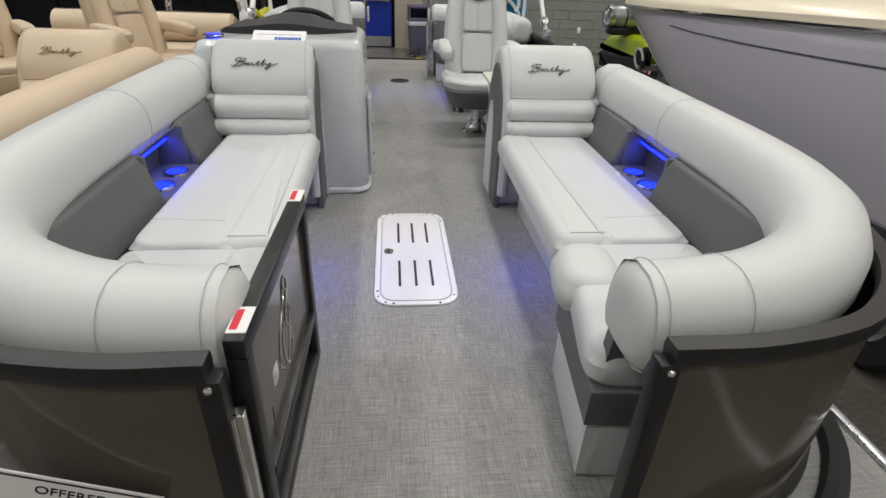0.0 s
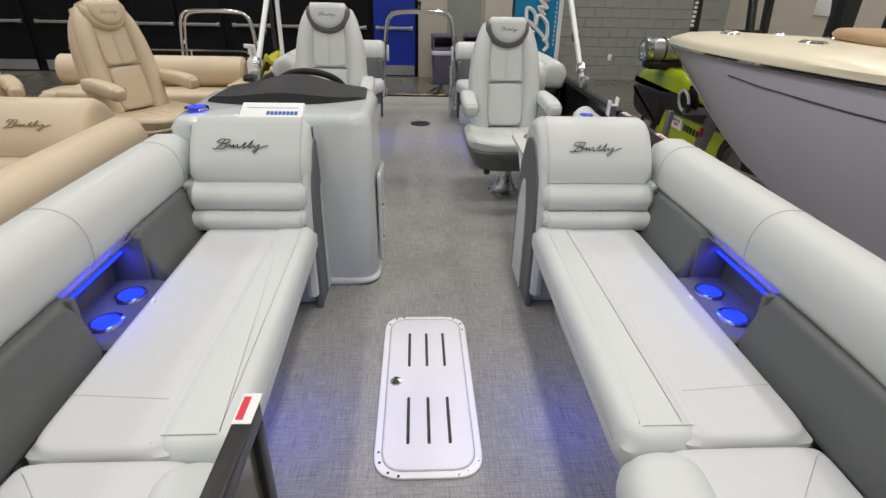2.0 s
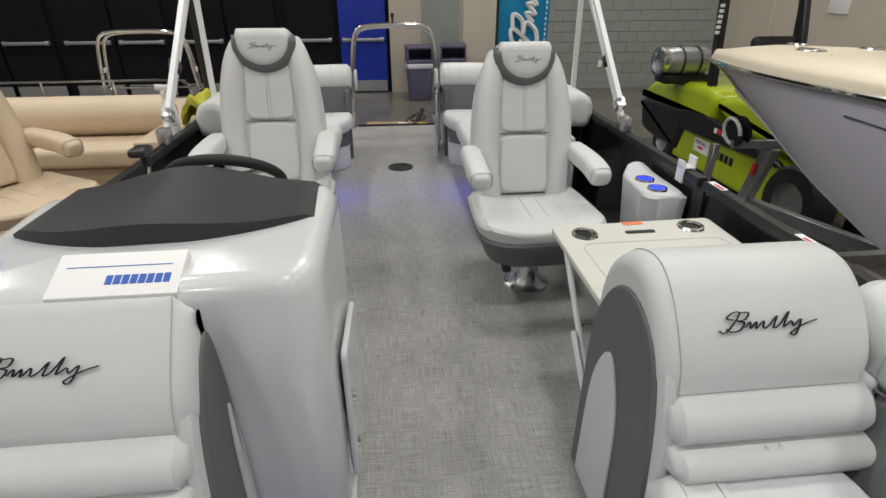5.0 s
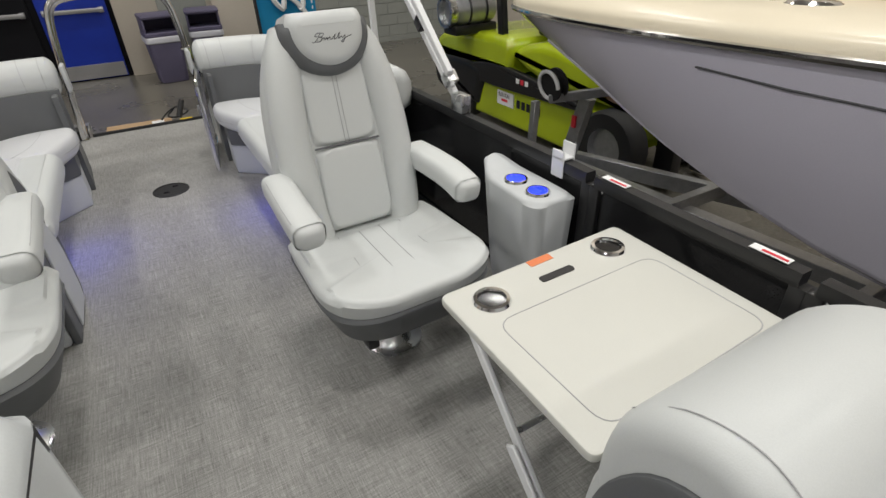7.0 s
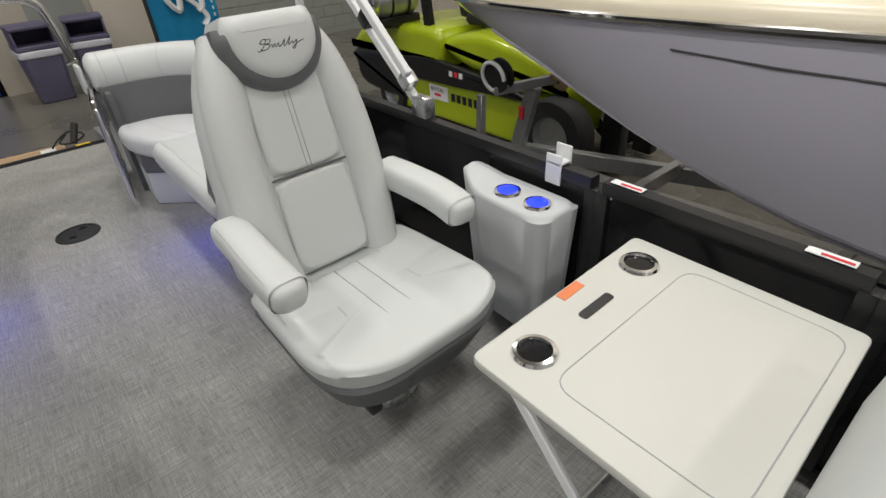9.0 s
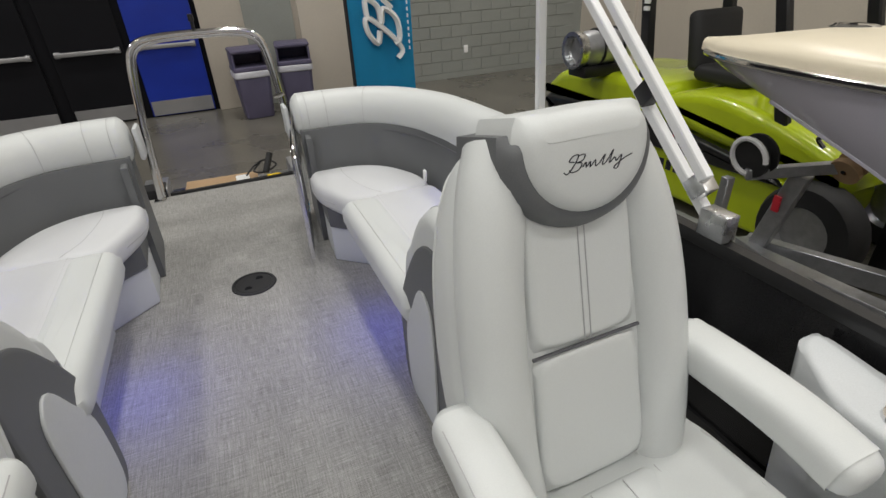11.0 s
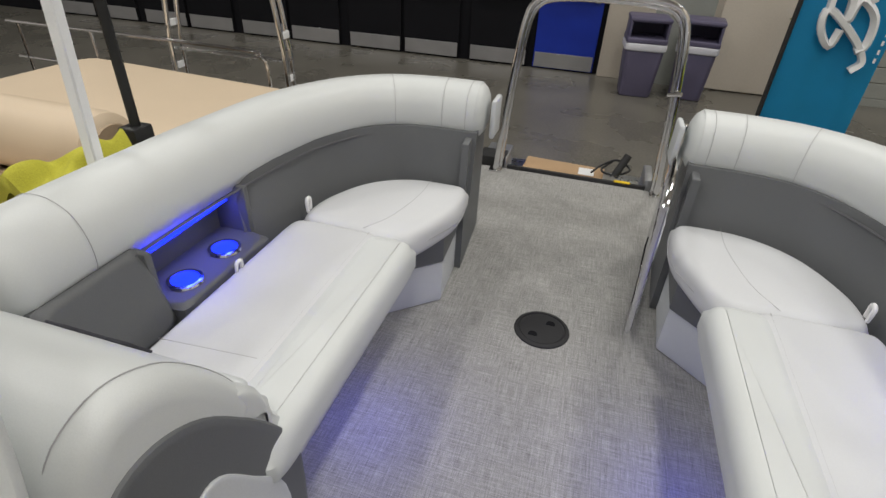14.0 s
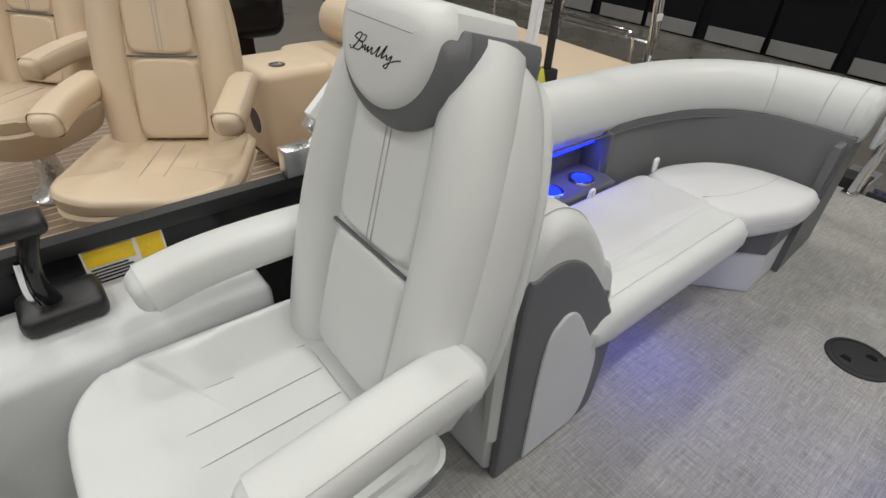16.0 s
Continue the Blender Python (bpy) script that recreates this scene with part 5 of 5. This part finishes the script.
part("top_tube", tube(spline([(-4.4, 7.6, 0.53), (-2.4, 7.6, 0.53), (-2.2, 7.6, 0.50), (-2.14, 7.6, 0.42), (-2.14, 7.6, 0.10)], 6), 0.013, 8), CHROME, nrl)
part("mid_tube", tube([(-4.4, 7.6, 0.27), (-2.14, 7.6, 0.27)], 0.011, 8), CHROME, nrl)
for x in (-4.3, -3.6, -2.9):
    part("post", tube([(x, 7.6, 0.05), (x, 7.6, 0.53)], 0.012, 8), CHROME, nrl)
part("rail_deck", box(-4.5, -1.6, 7.5, 7.95, -0.06, 0.06, 0.01), ALU, nrl)
bp2 = thing("canopy_pole", (-1.36, 5.70, 0.1), "black canopy pole on the beige boat", "pole")
part("tube", bar((-1.36, 5.72, 0.46), (-1.38, 5.74, 2.3), 0.03), BLACK, bp2)
part("socket", box(-1.40, -1.33, 5.68, 5.76, 0.44, 0.75, 0.01), BLACK, bp2)
for gx in (-4.6,):
    mt = thing("outboard_motor", (gx, 5.3, 0), "black outboard motor cowling beyond the beige boat", "motor")
    part("cowling", slab(rounded([(-5.0, 5.2), (-4.2, 5.2), (-4.2, 5.9), (-5.0, 5.9)], 0.15), 0.25, 0.85, 0.12, 4), BLACKPANEL, mt)
    part("shaft", box(-4.75, -4.5, 5.4, 5.7, GROUND, 0.3, 0.03), BLACK, mt)

# ---- white-hulled boat on its trailer ----
hb = thing("motor_boat", (3.0, 3.5, 0), "white fibreglass motor boat, hull tinted for blue LED bounce, with cream deck and chrome rub rail", "boat")


def keel_z(s):
    return float(np.interp(s, [0, 0.5, 0.95, 1.5, 2.2, 3.0, 5.0, 7.0], [0.86, 0.68, 0.50, 0.24, 0.0, -0.14, -0.22, -0.22]))


def half_beam(s):
    return 1.0 * math.sin(min(1.0, (s + 0.01) / 4.2) * math.pi / 2) ** 0.6


def hull_point(s, side, k, lift=0.0):
    cx, cy = 2.52 + 0.14 * s, 5.78 - s
    sheer, kz, h = 0.895 + 0.032 * s, keel_z(s), half_beam(s)
    w, d = [(1.0, 0.0), (0.985, 0.12), (0.95, 0.30), (0.90, 0.52), (0.82, 0.70), (0.785, 0.708), (0.58, 0.83), (0.55, 0.835), (0.27, 0.93), (0.0, 1.0)][k]
    bow = min(1.0, s / 2.2)
    w = w * (0.55 + 0.45 * bow) + (0.45 - 0.45 * bow) * (1 - d) * w
    return Vector((cx + side * h * w, cy, sheer + (kz - sheer) * d + lift))


S_ = [0.0, 0.06, 0.15, 0.3, 0.5, 0.75, 1.0, 1.3, 1.6, 2.0, 2.4, 2.9, 3.4, 4.0, 5.0, 6.2]
hbm = bmesh.new()
for side in (-1, 1):
    g = [[hbm.verts.new(hull_point(s, side, k)) for k in range(10)] for s in S_]
    for a, b in zip(g, g[1:]):
        for k in range(9):
            hbm.faces.new((a[k], a[k + 1], b[k + 1], b[k]))
bmesh.ops.remove_doubles(hbm, verts=hbm.verts, dist=0.002)
part("hull", hbm, HULL, hb, "", 25)
dbm = bmesh.new()
prev = None
for s in S_:
    row = []
    for f, zz in ((-1.02, 0.0), (-1.02, 0.05), (-0.97, 0.085), (-0.6, 0.12), (0, 0.13), (0.6, 0.12), (0.97, 0.085), (1.02, 0.05), (1.02, 0.0)):
        p = hull_point(max(s - 0.03 * (s < 0.1), 0), 1, 0)
        c = 2.52 + 0.14 * s
        row.append(dbm.verts.new((c + (p.x - c) * f, p.y + (0.05 if s == 0 else 0), p.z + zz * min(1, 0.45 + s))))
    if prev:
        for k in range(8):
            dbm.faces.new((prev[k], prev[k + 1], row[k + 1], row[k]))
    prev = row
part("deck_cap", dbm, CREAM, hb, "cream moulded deck", 50)
for side in (-1, 1):
    part("rub_rail", tube([hull_point(s, side, 0) + Vector((side * 0.016, 0, 0.005)) for s in S_], 0.016, 8), CHROME, hb, "chrome rub rail")
part("accent_line", tube([hull_point(s, -1, 1) + Vector((-0.001, 0, 0.0)) for s in (1.8, 2.2, 2.6, 2.9, 3.4, 4.0)], 0.005, 6), PIPE, hb, "thin dark line")
for side in (-1, 1):
    for k in (5, 7, 8):
        part("spray_rail", tube([hull_point(s, side, k) + Vector((side * 0.004, 0, -0.002)) for s in (0.5, 0.75, 1.0, 1.3, 1.6, 2.0, 2.4, 2.9, 3.4, 4.0, 5.0, 6.2)], 0.014, 6), HULL, hb)
for s, f in ((0.55, 0.3), (1.0, 0.35), (1.5, 0.3), (1.0, -0.4), (2.0, -0.5)):
    c = hull_point(s, 1, 0)
    part("deck_cleat", lathe([(0, 0.02), (0.05, 0.016), (0.065, 0.0)], 16, Matrix.Translation((2.52 + 0.14 * s + (c.x - 2.52 - 0.14 * s) * f, c.y, c.z + 0.118 * min(1, 0.45 + s))) @ Matrix.Diagonal((1, 1.8, 1, 1))), CHROME, hb, "chrome deck fitting")
part("bow_cushion", slab(rounded([(2.5, 3.3), (3.7, 3.2), (3.5, 4.1), (2.75, 4.2)], 0.2), 1.085, 1.15, 0.03, 3), CARD, hb, "tan bow cushion")
part("bow_eye", tube(spline([(2.79, 5.22, 0.52), (2.79, 5.28, 0.50), (2.79, 5.24, 0.46)], 4), 0.012, 6), CHROME, hb)
tr = thing("boat_trailer", (2.9, 4.5, GROUND), "galvanised boat trailer with winch post and wheels", "trailer")
part("tongue_beam", bar((2.62, 6.6, -0.22), (3.1, 1.5, -0.28), 0.10, 0.10), GALV, tr)
part("side_beam", bar((2.72, 5.5, -0.20), (2.30, 3.4, -0.26), 0.07, 0.11), GALV, tr)
part("side_beam", bar((2.78, 5.5, -0.20), (3.7, 3.4, -0.26), 0.07, 0.11), GALV, tr)
part("cross_beam", bar((2.2, 4.4, -0.18), (3.7, 4.4, -0.18), 0.06, 0.10), GALV, tr)
part("cross_beam", bar((2.2, 3.3, -0.22), (3.8, 3.3, -0.22), 0.06, 0.10), GALV, tr)
part("bunk", box(2.45, 2.58, 0.8, 3.3, -0.22, -0.10, 0.02), RUBBER, tr, "dark carpeted bunk")
part("winch_post", bar((2.76, 5.42, -0.2), (2.79, 5.30, 0.30), 0.09, 0.09), GALV, tr)
part("winch_arm", bar((2.55, 5.45, 0.30), (2.90, 5.18, 0.36), 0.05, 0.06), GALV, tr)
part("bow_roller", lathe([(0.015, -0.05), (0.075, -0.05), (0.075, -0.02), (0.055, 0.0), (0.075, 0.02), (0.075, 0.05), (0.015, 0.05)], 20, Matrix.Translation((2.90, 5.15, 0.37)) @ Matrix.Rotation(radians(60), 4, "Y")), CARD, tr, "tan rubber bow roller")
wd = part("winch_drum", lathe([(0, -0.04), (0.11, -0.04), (0.11, -0.025), (0.07, -0.02), (0.07, 0.02), (0.11, 0.025), (0.11, 0.04), (0, 0.04)], 24, Matrix.Translation((2.58, 5.44, 0.40)) @ Matrix.Rotation(radians(80), 4, "Y")), RUBBER, tr, "black winch strap drum")
part("strap_band", tube([Matrix.Translation((2.53, 5.44, 0.40)) @ Matrix.Rotation(radians(80), 4, "Y") @ Vector((0.10 * math.cos(a * 0.3), 0.10 * math.sin(a * 0.3), 0)) for a in range(17)], 0.014, 6), PAPER, wd, "white strap edge")
part("reflector", box(2.715, 2.73, 5.33, 5.37, 0.08, 0.17, 0.002), RED, tr, "red reflector")
part("stand_tube", bar((2.42, 5.46, -0.12), (2.44, 5.46, 0.30), 0.05), GALV, tr)
for x in (2.15, 4.2):
    w_ = part("wheel", lathe([(0.18, -0.10), (0.30, -0.10), (0.33, -0.06), (0.33, 0.06), (0.30, 0.10), (0.18, 0.10)], 28, Matrix.Translation((x + 0.2, 1.8, GROUND + 0.33)) @ Matrix.Rotation(radians(90), 4, "Y")), RUBBER, tr, "black trailer tyre")
    part("rim", lathe([(0, 0.05), (0.06, 0.06), (0.15, 0.04), (0.19, 0.09)], 20, Matrix.Translation((x + 0.2, 1.8, GROUND + 0.33)) @ Matrix.Rotation(radians(-90), 4, "Y")), GALV, w_)

# ---- forklift ----
fk = thing("forklift", (3.9, 7.0, GROUND), "lime green and black forklift truck with gas bottle", "forklift")
M_ = Matrix(((0, 0, 1, 0), (1, 0, 0, 0), (0, 1, 0, 0), (0, 0, 0, 1)))


def fk_slab(name, pts, x0, x1, r, material, label=""):
    o = [(q.x, q.y) for q in spline([(a, b, 0) for a, b in pts + [pts[0]]], 4)][:-1]
    return part(name, slab(o, x0, x1, r, 4, M_), material, fk, label)


part("chassis", slab(rounded([(5.6, -0.44), (7.75, -0.44), (7.75, 0.0), (5.6, 0.0)], 0.04), 3.30, 4.30, 0.04, 3, M_), LIME, fk)
fk_slab("counterweight", [(7.45, -0.34), (8.25, -0.30), (8.40, -0.08), (8.38, 0.10), (7.4, 0.10)], 3.24, 4.36, 0.08, BLACK, "black rear counterweight")
fk_slab("rear_hood", [(6.9, 0.08), (8.38, 0.09), (8.36, 0.24), (8.15, 0.36), (7.6, 0.42), (6.9, 0.42)], 3.26, 4.34, 0.09, LIME, "lime rounded rear hood")
fk_slab("side_panel", [(5.7, -0.02), (7.5, -0.06), (7.5, 0.12), (6.9, 0.16), (5.9, 0.05)], 3.25, 3.32, 0.02, BLACK, "black side panel")
fk_slab("front_cowl", [(5.35, 0.05), (6.5, 0.12), (6.9, 0.30), (6.5, 0.44), (5.9, 0.38), (5.4, 0.22)], 3.30, 4.30, 0.08, LIME)
part("seat", merge(slab(rounded([(3.55, 6.35), (4.05, 6.35), (4.05, 6.85), (3.55, 6.85)], 0.08), 0.44, 0.56, 0.04), put(box(-0.25, 0.25, -0.06, 0.06, 0, 0.45, 0.05, 3), Matrix.Translation((3.8, 6.85, 0.5)) @ Matrix.Rotation(radians(-10), 4, "X"))), RUBBER, fk, "black operator seat")
for x in (3.36, 4.24):
    part("guard_pillar", bar((x, 7.12, 0.40), (x, 7.30, 1.75), 0.075, 0.10, 0.012), BLACK, fk, "black guard pillar")
    part("guard_pillar", bar((x, 5.85, 0.30), (x, 6.25, 1.75), 0.06, 0.09, 0.012), BLACK, fk, "black guard pillar")
part("guard_roof", box(3.30, 4.30, 6.2, 7.4, 1.73, 1.80, 0.02), BLACK, fk)
tank = part("gas_bottle", lathe([(0, -0.27), (0.08, -0.27), (0.13, -0.24), (0.15, -0.17), (0.15, 0.20), (0.12, 0.26), (0.0, 0.28)], 24, Matrix.Translation((3.28, 7.62, 0.63)) @ Matrix.Rotation(radians(90), 4, "Y")), GALV, fk, "grey steel gas bottle")
part("collar", lathe([(0.12, -0.32), (0.155, -0.32), (0.155, -0.25), (0.14, -0.23)], 20, Matrix.Translation((3.28, 7.62, 0.63)) @ Matrix.Rotation(radians(90), 4, "Y")), ALU, tank)
for x in (3.2, 3.4):
    part("strap", tube([(x, 7.62 + 0.155 * math.cos(a * math.pi / 12), 0.63 + 0.155 * math.sin(a * math.pi / 12)) for a in range(24)], 0.012, 6, True), BLACK, tank, "black strap")
part("bottle_cradle", box(3.02, 3.55, 7.5, 7.75, 0.40, 0.50, 0.02), BLACK, fk)
for y, r in ((7.75, 0.24), (5.45, 0.32)):
    for x in (3.28, 4.2):
        w_ = part("wheel", lathe([(r * 0.55, -0.10), (r * 0.92, -0.10), (r, -0.06), (r, 0.06), (r * 0.92, 0.10), (r * 0.55, 0.10)], 28, Matrix.Translation((x + (0.08 if r < 0.3 else 0.0), y, GROUND + r)) @ Matrix.Rotation(radians(90), 4, "Y")), RUBBER, fk, "black solid tyre")
        part("rim", lathe([(0, 0.04), (0.05, 0.06), (r * 0.5, 0.05), (r * 0.58, 0.10)], 20, Matrix.Translation((x + (0.08 if r < 0.3 else 0.0), y, GROUND + r)) @ Matrix.Rotation(radians(-90), 4, "Y")), GALV, w_, "grey wheel rim")
for x in (3.55, 4.05):
    part("lift_mast", box(x - 0.06, x + 0.06, 5.0, 5.18, GROUND + 0.05, 1.6, 0.015), BLACK, fk, "black lift mast rail")
part("hose_cluster", merge(*[tube(spline([(3.5 + 0.12 * k, 5.9, 0.40), (3.42 + 0.13 * k, 6.05, 0.62), (3.6 + 0.1 * k, 6.2, 0.66), (3.7 + 0.08 * k, 6.3, 0.42)], 5), 0.02, 7) for k in range(4)]), BLACK, fk, "black control levers and hoses")
rl = part("rental_sticker", box(3.288, 3.298, 6.82, 7.10, -0.24, -0.10, 0), PAPER, fk, "white rental sticker with red mark")
lettering("word", "RENTAL", 0.055, Matrix(((0, 0, -1, 3.2865), (-1, 0, 0, 7.075), (0, 1, 0, -0.155), (0, 0, 0, 1))), INK, rl)
part("red_mark", box(3.2855, 3.288, 6.92, 7.02, -0.20, -0.175, 0), RED, rl)
for k in range(5):
    part("letter_bar", box(3.294, 3.299, 6.40 + k * 0.08, 6.455 + k * 0.08, -0.22, -0.14, 0.002, 1), INK, fk, "black letter of a maker's mark")
for k in range(3):
    part("model_mark", box(3.246, 3.2515, 6.55 + k * 0.07, 6.60 + k * 0.07, 0.04, 0.09, 0.002, 1), RED if k == 1 else PAPER, fk)
for k in range(6):
    part("mast_letter_bar", put(box(3.30, 3.32, 7.05, 7.10, 0.95 + k * 0.05, 0.98 + k * 0.05, 0), Matrix.Translation((0, 0.09, 0))), PAPER, fk)

# ---- hall floor strip and wall blocks ----
tagged(part("floor_strip", put(box(-0.03, 0.03, -3.0, 0.6, 0.0, 0.004, 0), Matrix.Translation((1.72, 1.25, GROUND)) @ Matrix.Rotation(radians(-7), 4, "Z")), PAPER), "white tape strip on the hall floor", "floor tape", kind="structure")
wo = thing("wall_outlet", (4.35, WY + 0.07, 0), "small white wall outlet on the block wall", "outlet")
part("plate", box(4.30, 4.38, WY + 0.045, WY + 0.07, GROUND + 0.42, GROUND + 0.55, 0.006), PAPER, wo)
ex = thing("fire_alarm_box", (6.84, 10.0, 1.2), "white wall notice with red mark on the cream wall", "notice")
part("panel", box(6.83, 6.846, 9.6, 10.0, 1.0, 1.5, 0.004), PAPER, ex)
part("red_mark", box(6.826, 6.829, 9.75, 9.9, 1.3, 1.42, 0), RED, ex)
blk = bpy.data.meshes.new("block")
bb_ = box(-0.195, 0.195, -0.012, 0.0, -0.095, 0.095, 0.006, 1)
bb_.to_mesh(blk)
bb_.free()
blk.materials.append(BLOCK)
for r in range(15):
    for c in range(10):
        x = 3.26 + c * 0.4 + (0.2 if r % 2 else 0)
        if x + 0.2 > 6.85:
            continue
        o = new("block", blk)
        o.parent = wall_b
        o.location = (x, WY + 0.079, GROUND + 0.20 + r * 0.2)
